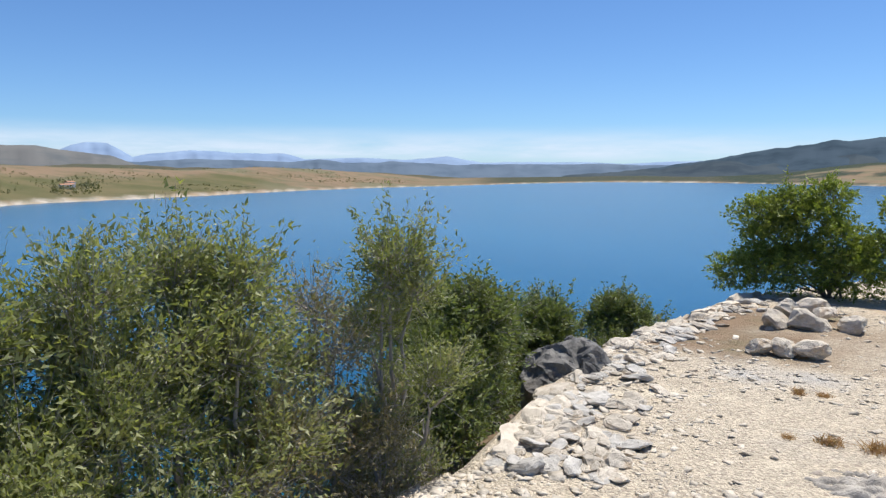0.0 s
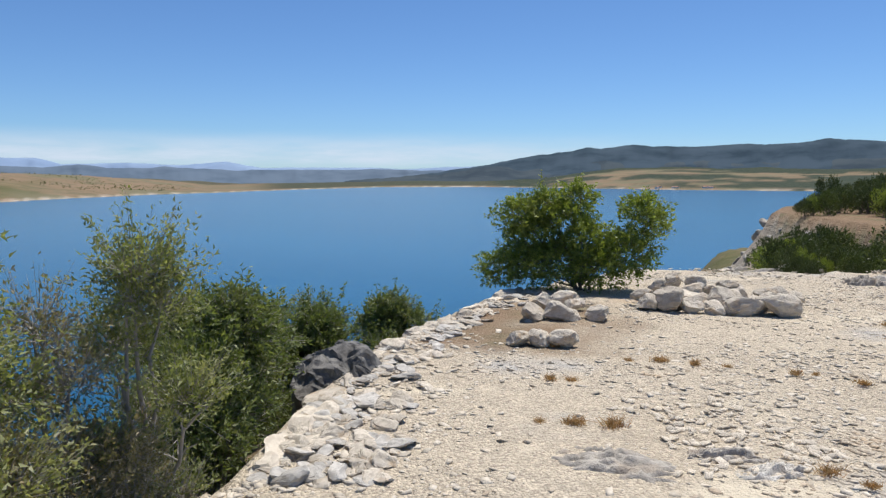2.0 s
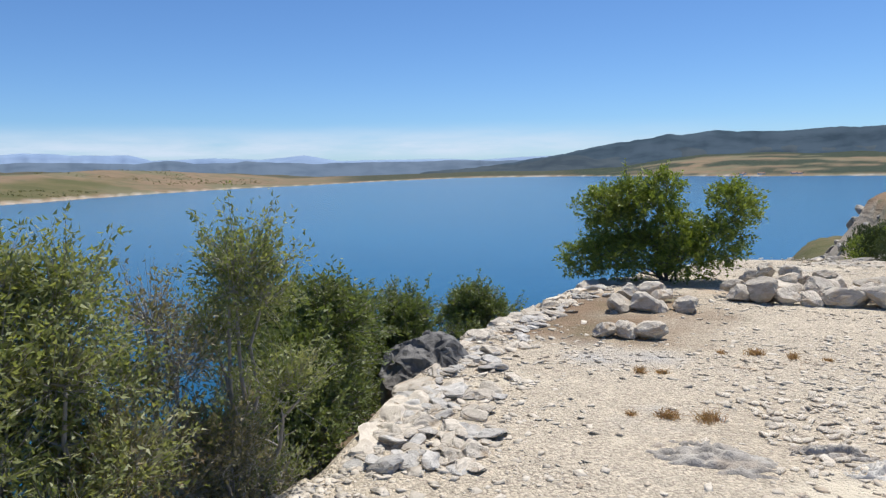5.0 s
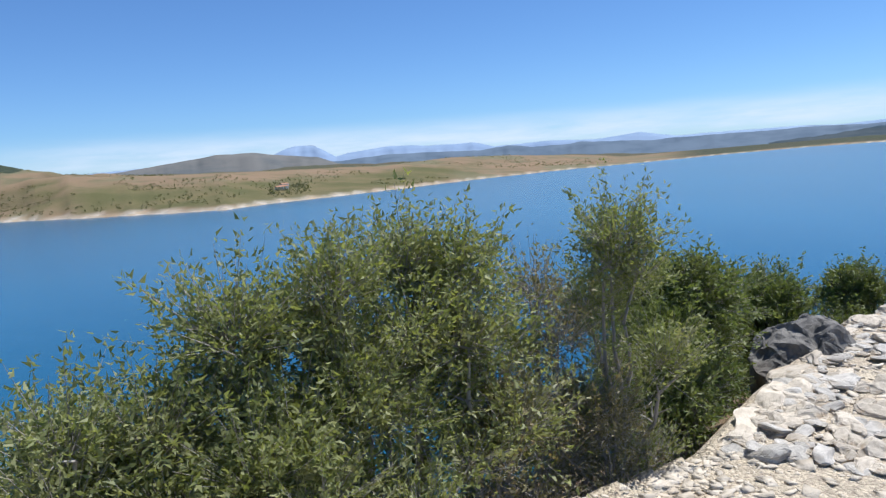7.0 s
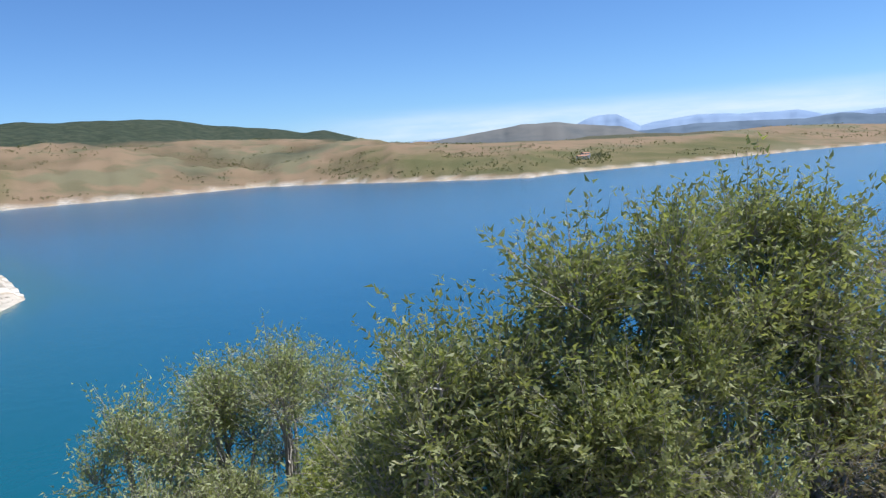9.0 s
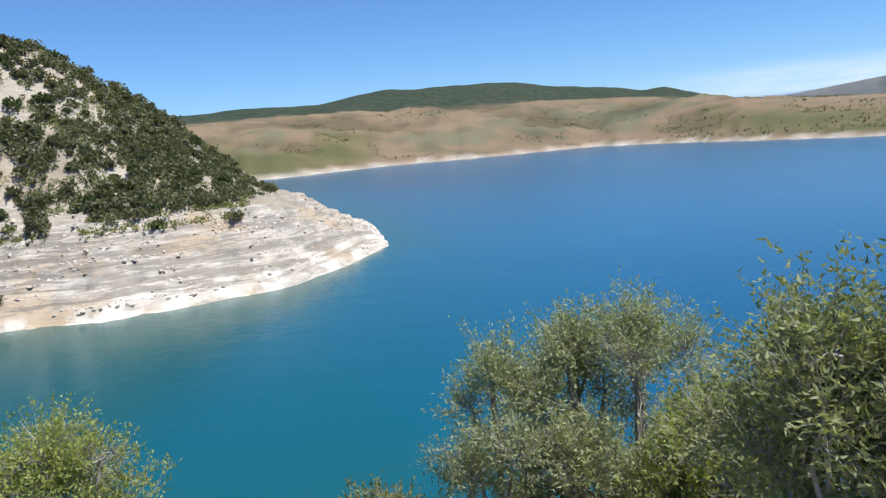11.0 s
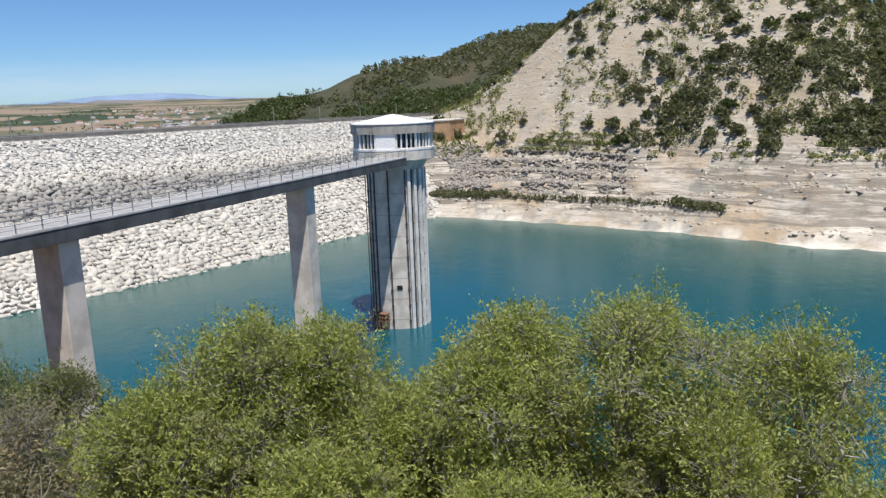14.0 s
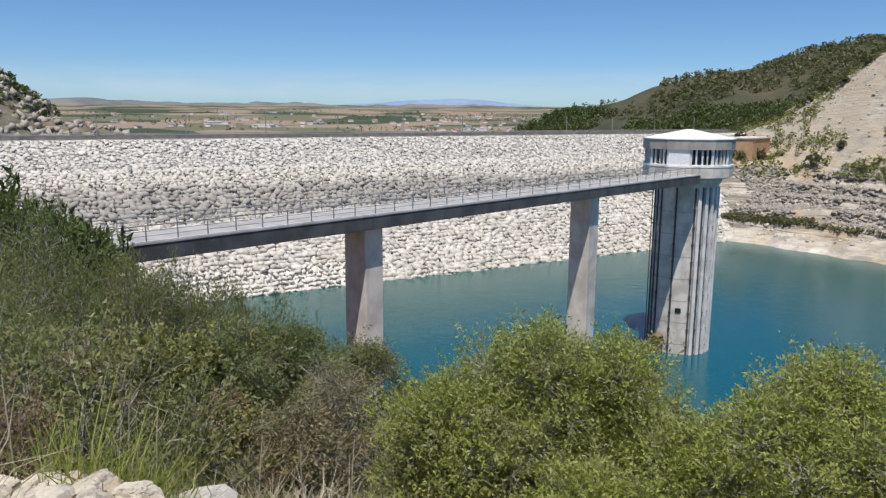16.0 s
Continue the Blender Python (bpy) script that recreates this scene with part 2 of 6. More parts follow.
def lattice(ix, iy, seed):
    h = (ix.astype(np.int64) * 374761393 + iy.astype(np.int64) * 668265263 + seed * 69069) & 0xFFFFFFFF
    h = ((h ^ (h >> 13)) * 1274126177) & 0xFFFFFFFF
    return ((h ^ (h >> 16)) & 0xFFFF) / 65535.0 * 2 - 1


def value_noise(x, y, seed):
    ix, iy = np.floor(x), np.floor(y)
    fx, fy = x - ix, y - iy
    fx, fy = fx * fx * (3 - 2 * fx), fy * fy * (3 - 2 * fy)
    a, b = lattice(ix, iy, seed), lattice(ix + 1, iy, seed)
    c, d = lattice(ix, iy + 1, seed), lattice(ix + 1, iy + 1, seed)
    return (a + (b - a) * fx) * (1 - fy) + (c + (d - c) * fx) * fy


def fbm(x, y, scale, octaves=4, seed=1):
    total, amp = 0.0, 0.5
    for k in range(octaves):
        total = total + amp * value_noise(x * scale, y * scale, seed + k * 17)
        scale, amp = scale * 2.07, amp * 0.5
    return total


def smooth(a):
    a = np.clip(a, 0, 1)
    return a * a * (3 - 2 * a)


def table(az, pairs):
    return np.interp(az, [p[0] for p in pairs], [p[1] for p in pairs])


# the lake-side edge of the lookout and of the ridge that carries the road
EDGE = [(28, -192), (16, -120), (5, -62), (-1.0, -44), (0.5, -25), (1.4, -12), (0.7, -6.5), (-0.1, -4.7), (-0.9, -4.0), (-1.6, -3.2), (-2.2, -2), (-2.1, 0.5), (-1.2, 2.6), (0.2, 4.0), (0.7, 5.2),
        (1.4, 6.6), (2.4, 7.9), (4.1, 9.9), (7.0, 11.4), (9.5, 10.2), (12.5, 10.0), (17, 12.5), (21, 20), (25, 29), (31, 35), (42, 37), (90, 70), (260, 190)]
BACK = [(400, 0), (300, -400), (-90, -400)]
SHORE = [(-80, 2050), (-44, 2098), (-33.6, 2190), (-19, 2800), (-12, 2750), (-3, 2000), (0.2, 1797), (9.7, 1380), (17, 1090), (24, 930), (29, 850), (31, 803), (36, 840), (42, 929),
         (51.6, 1104), (58, 1010), (67, 966), (75, 870), (90, 860), (118, 860)]
FIELD_EL = [(-80, 0.3), (-44, 0.22), (-38, 0.43), (-32, 0.52), (-28, 0.3), (-24, -0.3), (-15, -0.2), (-3, -0.4), (1, -0.6), (3, -0.24), (9.4, 0.21), (13.8, 0.39), (20, 0.12), (30, 0.3), (36.7, 0.53),
            (44.8, 1.16), (53, 1.57), (58.5, 1.65), (63.6, 1.92), (70, 2.0), (90, 1.9)]
RIDGE_EL = [(-80, 0.5), (-58, 0.55), (-50, 0.75), (-44, 0.6), (-35, 0.8), (-30, 0.7), (-24, 0.1), (-19, -0.3), (-13, -0.35), (0, -0.4), (5, -0.1), (12, 0.1), (21, 0.15),
            (26, 0.35), (31, 0.45), (37, 0.6), (40, 0.9), (43, 1.2), (46.3, 2.1), (48, 1.95), (51, 2.55), (54.3, 2.9), (57, 3.4), (59.6, 3.55), (67, 3.45), (72, 3.07), (80, 3.1), (90, 3.2)]
HILL_SHORE = [(66, 260), (67.7, 234), (70.7, 205), (75, 181), (82, 172), (89, 170), (100, 184), (109, 197), (113, 204), (117, 211), (122, 225), (130, 240)]
HILL_TIP = [(200, 66.5), (234, 67.7), (305, 69.0), (489, 72.6), (624, 74.0), (860, 75.5), (900, 76)]
HILL_EL = [(66, -8.2), (67.7, -8), (70, -6.9), (72, -5.4), (75, -2.9), (76.8, -1.9), (80.9, 0.9), (83.7, 3.1), (86.5, 5.0), (90.5, 7.5), (94, 8.5), (97.5, 8.6), (101, 8.0), (105, 6.2), (107, 4.6), (110, 2.2), (114, -0.3),
           (118, -2.6), (122, -4.4), (130, -6)]
SHOULDER_EL = [(85, 3.2), (98, 5.0), (104, 5.5), (108.7, 4.9), (113, 4.0), (117, 3.3), (120.3, 2.3), (122.2, 2.0), (125.6, 0.75), (129, -0.2), (133, -2), (140, -4)]


def edge_distance(x, y):
    """Metres from the ridge's edge, positive towards the lake."""
    best = np.full(x.shape, 1e9)
    for (ax, ay), (bx, by) in zip(EDGE[:-1], EDGE[1:]):
        dx, dy = bx - ax, by - ay
        k = np.clip(((x - ax) * dx + (y - ay) * dy) / (dx * dx + dy * dy), 0, 1)
        best = np.minimum(best, np.hypot(x - ax - k * dx, y - ay - k * dy))
    inside = np.zeros(x.shape, bool)
    ring = EDGE + BACK
    for (ax, ay), (bx, by) in zip(ring, ring[1:] + ring[:1]):
        if ay != by:
            inside ^= ((ay > y) != (by > y)) & (x < (bx - ax) * (y - ay) / (by - ay) + ax)
    return np.where(inside, -best, best)


def land(x, y):
    """Height and surface masks of the ground at x, y (arrays)."""
    x, y = np.asarray(x, float), np.asarray(y, float)
    r = np.hypot(x, y) + 1e-6
    az = np.degrees(np.arctan2(-x, y))
    az = np.where(az < -100, az + 360, az)
    tan = lambda e: np.tan(np.radians(e))
    # the far shore, its fields and ridges
    shore = table(az, SHORE) * (1 + 0.02 * fbm(az * 0.9, az * 0 + 3.1, 1.0, 4, 5))
    rt = np.minimum(shore * 1.5, 3300)
    rf = np.clip(shore * 2.1, rt + 400, 4000)
    zt, zf = 1.6 + rt * tan(table(az, FIELD_EL)), 1.6 + rf * tan(table(az, RIDGE_EL))
    a, b = np.clip((r - shore) / (rt - shore), 0, 1), smooth((r - rt) / (rf - rt))
    far = WATER_Z + np.clip((r - shore) * 0.25, -12, 2.5) + (zt - WATER_Z - 2.5) * (0.75 * a + 0.25 * smooth(a)) + (zf - zt) * b - 40 * smooth((r - rf) / 900)
    rough = fbm(x, y, 1 / 260.0, 5, 11)
    far = far + rough * np.clip((r - shore) / 150, 0, 1) * (5 + 10 * b) * np.clip(1.6 - np.abs(r - rf) / 300, 0.4, 1)
    gully = 1 - 2.2 * np.abs(fbm(x + 40 * rough, y, 1 / 150.0, 4, 13))
    far = far + 11 * gully * smooth(a * 4 - 0.25) * (1 - b) * smooth((az - 34) / 8)
    far = np.where(az > 118, -60, far)
    # the plain below the dam
    plain = np.where(az > 112, -37 + 7 * fbm(x, y, 1 / 500.0, 3, 31) * np.clip((r - 500) / 900, 0, 1) + np.clip(r - 1000, 0, 4000) * 0.0235, -80) 
    # the rocky hill
    hs = table(az, HILL_SHORE) * (1 + 0.012 * fbm(az * 0.8, az * 0 + 9.0, 1.0, 4, 8))
    side = (az - np.interp(r, [p[0] for p in HILL_TIP], [p[1] for p in HILL_TIP])) * r * 0.01745
    d = np.minimum(r - hs, side * 1.7)
    top = 1.6 + 285 * tan(table(az, HILL_EL))
    point = smooth((79 - az) / 7)
    lower = 16 * np.clip(d / 46, -1.2, 1) * (1 - point * 0.45 * np.clip(1 - d / 60, 0, 1))
    up = np.clip((d - 40) / np.maximum(285 - hs - 40, 25), 0, 1)
    up = 0.6 * up + 0.4 * smooth(up)
    hill = WATER_Z + lower + (top + 15.4) * up - 34 * smooth((r - 300) / 130) * np.clip((100 - az) / 10, 0.25, 1)
    bumps = fbm(x, y, 1 / 22.0, 5, 21)
    hill = hill + bumps * 3.2 * np.clip(d / 30, 0, 1)
    # bedding: the rock breaks in steps
    step = 2.6
    lv = (hill - WATER_Z + 2.2 * fbm(x, y, 1 / 45.0, 3, 41)) / step
    stepped = hill + step * (smooth((lv - np.floor(lv)) * 3.4 - 1.2) - (lv - np.floor(lv)))
    bed = np.clip(d / 6, 0, 1) * np.clip((58 - d) / 14, 0, 1) * 1.0
    hill = hill + (stepped - hill) * bed
    hill = np.maximum(hill, np.where(np.hypot(x + 233, y + 111) < 40, -12.0 - np.clip(np.hypot((x + 233) * 0.8, y + 111) - 9, 0, 40) * 0.8, -60))
    hill = np.where((az < 64) | (az > 124), -60, hill)
    zs = 1.6 + 470 * tan(table(az, SHOULDER_EL))
    shoulder = np.where((az > 82) & (az < 142), zs - np.abs(r - 470) * np.where(r < 470, 0.30, 0.12) + 4 * fbm(x, y, 1 / 40.0, 4, 51), -80)
    # the lookout, the ridge and the slope down to the water
    e = edge_distance(x, y)
    gentle = smooth((-az - 30) / 8) * np.clip(1 - smooth((-az - 85) / 20), 0, 1)
    slope = 0.64 + 0.75 * gentle
    bank = 31.4 * np.clip((r - 15) / (table(az, [(-90, 1200), (-60, 800), (-45, 460), (-40, 395), (-35, 332), (-30, 300)]) - 15), 0, 1.3) ** 0.86
    ridge = -4.3 * smooth((-y - 25) / 120) * (x < 60)
    near = np.where(e < 0, ridge + 0.03 * fbm(x, y, 0.5, 5, 61) * 2, ridge - np.where(gentle > 0, np.minimum(e * slope, bank + (1 - gentle) * e * 0.4), e * slope) - 0.25 * smooth(e / 0.5) + fbm(x, y, 1 / 3.0, 4, 71) * np.clip(e / 3, 0, 1) * 0.8)
    near = near + 0.06 * np.clip((r - 3) / 6, 0, 1) * fbm(x, y, 0.25, 3, 77) * (e < 0)
    crag = 24 * np.exp(-((x + 38) ** 2 / 24 ** 2 + (y + 235) ** 2 / 28 ** 2)) - 8 + 6 * fbm(x, y, 1 / 9.0, 4, 81)
    crag = np.where(np.hypot(x + 43, y + 235) < 60, crag, -80)
    z = np.maximum.reduce([far, plain, hill, shoulder, near, crag, np.full(x.shape, -46.0)])
    # surfaces
    n1 = fbm(x, y, 1 / 60.0, 4, 91)
    is_far = (z == far) | (z == plain)
    masks = {}
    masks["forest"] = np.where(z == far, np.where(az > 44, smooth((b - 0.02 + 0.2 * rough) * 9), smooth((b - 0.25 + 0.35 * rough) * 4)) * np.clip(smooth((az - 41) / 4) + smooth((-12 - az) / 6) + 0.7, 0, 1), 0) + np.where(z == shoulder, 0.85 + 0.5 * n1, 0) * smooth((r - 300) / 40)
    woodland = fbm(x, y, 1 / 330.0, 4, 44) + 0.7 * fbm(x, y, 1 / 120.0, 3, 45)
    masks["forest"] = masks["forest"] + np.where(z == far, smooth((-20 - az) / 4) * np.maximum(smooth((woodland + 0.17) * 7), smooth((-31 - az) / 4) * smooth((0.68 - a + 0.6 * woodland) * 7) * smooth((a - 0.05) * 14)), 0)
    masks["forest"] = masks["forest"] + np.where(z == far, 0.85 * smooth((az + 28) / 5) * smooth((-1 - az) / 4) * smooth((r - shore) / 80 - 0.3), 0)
    masks["forest"] = np.where(z == crag, 0.8, masks["forest"])
    masks["forest"] = np.where((z == hill) & (up > 0.1), smooth((bumps + 0.25 - (az - 84) * 0.05) * 3) * 0.6, masks["forest"])
    masks["green"] = np.where(z == far, smooth((az - 10 + 3 * n1) / 5) * smooth((46 - az + 6 * n1) / 8) * smooth((0.68 + 0.25 * n1 - a) * 6) * smooth((r - shore) / 25 - 0.4), 0)
    masks["green"] = np.maximum(masks["green"], np.where(z == far, smooth((az - 66 + 4 * n1) / 5) * smooth((0.55 + 0.3 * n1 - a) * 5) * smooth((r - shore) / 25 - 0.4), 0)) + np.where((z == near) & (gentle > 0.4), 1.0, 0)
    masks["upper"] = np.where(z == hill, smooth((d - 42 + 20 * n1) / 16), 0)
    masks["upper"] = np.where(z == crag, 1.0, masks["upper"])
    masks["strata"] = np.where(z == hill, (0.7 + 0.3 * smooth((az - 88 + 8 * n1) / 14)) * smooth((52 - d) / 12) * smooth((d - 5) / 4), 0)
    masks["plots"] = np.where(z == plain, 1.0, 0)
    masks["bare"] = np.where(z == hill, smooth((26 - d + 14 * n1) / 14) * smooth((98 - az) / 12), 0) + np.where((z == hill), smooth((5 - d) / 3), 0)
    masks["rock"] = np.where(z == hill, 1 - 0.5 * masks["forest"], 0) + np.where(z == far, np.clip(1.3 - (r - shore) / (16 + 12 * n1), 0, 1), 0) + np.where(z == crag, 0.3, 0)
    masks["rock"] = masks["rock"] + np.where((z == near) & (gentle < 0.3) & (z < -22), smooth((-22 - z) / 4), 0)
    flank = (z == near) & (e > -1.5) & (e < 4.5) & (az < -36) & (az > -47) & (r > 16)
    masks["rock"] = np.where(flank, smooth(0.75 + 1.3 * fbm(x, y, 1 / 3.0, 4, 64)), masks["rock"])
    masks["upper"] = np.where(flank, 1.0, masks["upper"])
    masks["gully"] = np.where(z == far, smooth((0.62 - gully) * 2.2) * smooth((az - 34) / 8) * smooth(a * 4 - 0.2), 0)
    masks["soil"] = np.where((z == near) & (e > 0.15) & (gentle < 0.5), 1, 0) * (1 - np.clip(masks["rock"], 0, 1))
    masks["soil"] = masks["soil"] + np.where((z == near) & (e <= 0), 0.95 * smooth(1.1 - 0.3 * ((x - 2.95) ** 2 + (y - 7.7) ** 2) + 0.9 * fbm(x, y, 1.6, 5, 59)), 0)
    scrub = smooth((r - 15 + 2 * n1) / 3) * smooth((az + 55.5 + 30 / r) / 2.0) * (az < -20)
    masks["soil"] = np.clip(masks["soil"] + np.where((z == near) & (gentle > 0.4) & (e > 0.15), smooth(0.3 + 2 * fbm(x, y, 1 / 9.0, 4, 58)) * 0.4, 0) + np.where((z == near) & (e <= 0.15), scrub, 0), 0, 1)
    masks["gravel"] = np.where((z == near) & (e <= 0.15), 1 - np.clip(masks["soil"], 0, 1), 0)
    return z, {k: np.clip(v, 0, 1) for k, v in masks.items()}


def ground_z(x, y):
    return float(land(np.array([x]), np.array([y]))[0][0])


def mesh_from(name, verts, faces, material=None, smooth_shaded=False):
    """A mesh from arrays: verts n x 3, faces m x 3 or m x 4."""
    verts, faces = np.asarray(verts, np.float32), np.asarray(faces, np.int32)
    me = bpy.data.meshes.new(name)
    k = faces.shape[1]
    me.vertices.add(len(verts))
    me.vertices.foreach_set("co", verts.ravel())
    me.loops.add(faces.size)
    me.loops.foreach_set("vertex_index", faces.ravel())
    me.polygons.add(len(faces))
    me.polygons.foreach_set("loop_start", np.arange(0, faces.size, k, dtype=np.int32))
    if smooth_shaded:
        me.polygons.foreach_set("use_smooth", np.ones(len(faces), bool))
    me.update(calc_edges=True)
    me.validate()
    if material:
        me.materials.append(material)
    return me


def polar_sheet(name, angles, radii, height, keep=None):
    """A closed disc of ground round the origin."""
    A, R = np.meshgrid(np.radians(angles), radii, indexing="ij")
    x, y = -np.sin(A) * R, np.cos(A) * R
    z, masks = height(x, y)
    na, nr = x.shape
    verts = np.stack([x, y, z], 2).reshape(-1, 3)
    i, j = np.meshgrid(np.arange(na), np.arange(nr - 1), indexing="ij")
    i2 = (i + 1) % na
    faces = np.stack([i * nr + j, i * nr + j + 1, i2 * nr + j + 1, i2 * nr + j], 2).reshape(-1, 4)[:, ::-1]
    if keep is not None:
        faces = faces[keep(verts)[faces].any(1)]
    me = mesh_from(name, verts, faces, None, True)
    for key, value in masks.items():
        at = me.attributes.new(key, "FLOAT", "POINT")
        at.data.foreach_set("value", value.astype(np.float32).ravel())
    return me


def spaced(a, b, ratio):
    return list(a * ratio ** np.arange(int(math.log(b / a) / math.log(ratio))))


ANGLES = np.concatenate([np.arange(-80, 175, 0.3), np.arange(175, 280, 1.5)])
RADII = np.array([0.02] + spaced(0.3, 18, 1.045) + spaced(18, 150, 1.035) + list(np.arange(150, 165, 2.6)) + list(np.arange(165, 235, 1.1)) + list(np.arange(235, 320, 2.4)) + spaced(320, 4900, 1.035))
ground = new("ground", polar_sheet("ground", ANGLES, RADII, land))
ground.data.materials.append(GROUND)
tagged(ground, "stony lookout ground, scrub slopes, white shore rock and dry fields", "ground", kind="structure")


def wet(v):
    """Where the lake lies: over low ground, on this side of the dam."""
    z, _ = land(v[:, 0], v[:, 1])
    return (z < WATER_Z + 2) & (v[:, 0] * -0.2079 + v[:, 1] * -0.9781 < 150)


def lake(x, y):
    r = np.hypot(x, y) + 1e-6
    az = np.degrees(np.arctan2(-x, y))
    az = np.where(az < -100, az + 360, az)
    off = np.minimum(np.maximum(table(az, HILL_SHORE) - r, (np.interp(r, [p[0] for p in HILL_TIP], [p[1] for p in HILL_TIP]) - az) * r * 0.04), 131.7 + x * 0.2079 + y * 0.9781)
    off = np.minimum(off, edge_distance(x, y) - 30)
    # shore shallows, widened to paint the hill's reflection; fades with distance from the lookout
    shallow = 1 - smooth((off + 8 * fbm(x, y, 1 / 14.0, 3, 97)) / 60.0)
    # the second mask paints less sky reflection into water near the lookout
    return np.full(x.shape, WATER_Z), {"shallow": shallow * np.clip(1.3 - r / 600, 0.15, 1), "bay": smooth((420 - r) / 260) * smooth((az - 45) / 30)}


water = new("water", polar_sheet("water", np.concatenate([np.arange(-80, 175, 0.5), np.arange(175, 280, 3)]), np.array(spaced(20, 400, 1.03) + spaced(400, 4800, 1.06)), lake, wet))
water.data.materials.append(WATER)
tagged(water, "calm deep blue reservoir water, teal along the shores", "water", kind="structure")

# ---- building helpers ----
def part(name, bm, material, parent=None, label=""):
    """One mesh object from a bmesh (or a ready mesh) under a thing."""
    if isinstance(bm, bmesh.types.BMesh):
        me = bpy.data.meshes.new(name)
        bm.normal_update()
        bm.to_mesh(me)
        bm.free()
    else:
        me = bm
    if material and not me.materials:
        me.materials.append(material)
    ob = new(name, me)
    ob.parent = parent
    if label:
        ob["label"] = label
    return ob


def box(bm, cx, cy, cz, sx, sy, sz, turn=0.0, bevel=0.0):
    made = bmesh.ops.create_cube(bm, size=1.0, matrix=pose(cx, cy, cz, 0, 0, turn) @ Matrix.Diagonal((sx, sy, sz, 1)))
    if bevel:
        edges = list({e for v in made["verts"] for e in v.link_edges})
        bmesh.ops.bevel(bm, geom=edges, offset=bevel, segments=2, affect="EDGES", profile=0.5)
    return bm


def ring(bm, profile, sides, turn=0.0, cap=True):
    """A turned solid from (radius, z) pairs."""
    rows = []
    for rad, z in profile:
        rows.append([bm.verts.new((rad * math.cos(turn + 2 * math.pi * k / sides), rad * math.sin(turn + 2 * math.pi * k / sides), z)) for k in range(sides)])
    for a, b in zip(rows[:-1], rows[1:]):
        for k in range(sides):
            bm.faces.new((a[k], a[(k + 1) % sides], b[(k + 1) % sides], b[k]))
    if cap:
        bm.faces.new(rows[-1])
        bm.faces.new(rows[0][::-1])
    return bm


def tube(points, radii, sides):
    """Vertices and quads of a tapered tube along points."""
    p = np.asarray(points, float)
    d = np.gradient(p, axis=0)
    d /= np.linalg.norm(d, axis=1)[:, None] + 1e-9
    ref = np.where(np.abs(d[:, 2:3]) > 0.9, [[1.0, 0, 0]], [[0, 0, 1.0]])
    u = np.cross(d, ref)
    u /= np.linalg.norm(u, axis=1)[:, None] + 1e-9
    v = np.cross(d, u)
    ang = np.arange(sides) * 2 * math.pi / sides
    verts = p[:, None] + np.asarray(radii)[:, None, None] * (np.cos(ang)[None, :, None] * u[:, None] + np.sin(ang)[None, :, None] * v[:, None])
    n = len(p)
    i, j = np.meshgrid(np.arange(n - 1), np.arange(sides), indexing="ij")
    j2 = (j + 1) % sides
    faces = np.stack([i * sides + j, i * sides + j2, (i + 1) * sides + j2, (i + 1) * sides + j], 2).reshape(-1, 4)
    return verts.reshape(-1, 3), faces


def joined(pieces):
    verts, faces, base = [], [], 0
    for v, f in pieces:
        verts.append(v)
        faces.append(np.asarray(f) + base)
        base += len(v)
    return np.concatenate(verts), np.concatenate(faces)


def empty(name, m, label, category, group=""):
    ob = new(name)
    ob.matrix_world = m
    return tagged(ob, label, category, group)


# ---- the dam ----
STEEL = plain_material("painted_steel", (0.30, 0.31, 0.31), 0.5, 0.4)
DAM_AZ = radians(168)
DAM_N = Vector((-math.sin(DAM_AZ), math.cos(DAM_AZ), 0))
DAM_U = Vector((-math.cos(DAM_AZ), -math.sin(DAM_AZ), 0)) * -1
if DAM_U.x > 0:
    DAM_U.negate()
CREST_Z, CREST_D, FOOT_D = -4.3, 175.0, 131.7
FACE_RUN = (CREST_D - FOOT_D) / (CREST_Z - WATER_Z)


def dam_point(s, d, z):
    return DAM_U * s + DAM_N * d + Vector((0, 0, z))


def riprap_material():
    n = Nodes("riprap")
    c = n.mix(n.ramp(n.noise(0.8, 6), 0.35, 0.7), (0.69, 0.645, 0.57), (0.54, 0.505, 0.45))
    sep = n.t.nodes.new("ShaderNodeSeparateXYZ")
    n.put(sep.inputs[0], n.co)
    level = n.math("ADD", sep.outputs[2], n.math("MULTIPLY", n.noise(0.12, 4), 4.0))
    band = n.math("MULTIPLY", n.ramp(level, -18.5, -16.0), n.math("SUBTRACT", 1.0, n.ramp(level, -13.0, -10.0)))
    fine = n.ramp(level, -11.0, -8.0)
    c = n.mix(fine, c, (0.64, 0.605, 0.55))
    patchy = n.shade(n.noise(0.09, 5, 0.6, stretch=(0.4, 0.4, 1.6)), 0.45, 1.1)
    c = n.mix(n.math("MULTIPLY", band, patchy), c, (0.29, 0.275, 0.26))
    c = n.mix(1.0, c, n.shade(n.island(), 0.82, 1.1), "MULTIPLY")
    c = n.mix(1.0, c, n.shade(n.own(), 0.85, 1.08), "MULTIPLY")
    n.bump(n.noise(5, 5), 0.4, 0.06)
    return n.done(c, 0.95, spec=0.15)


RIPRAP = riprap_material()
KERB = concrete_material("kerb_concrete", (0.24, 0.225, 0.205), (0.15, 0.14, 0.13))


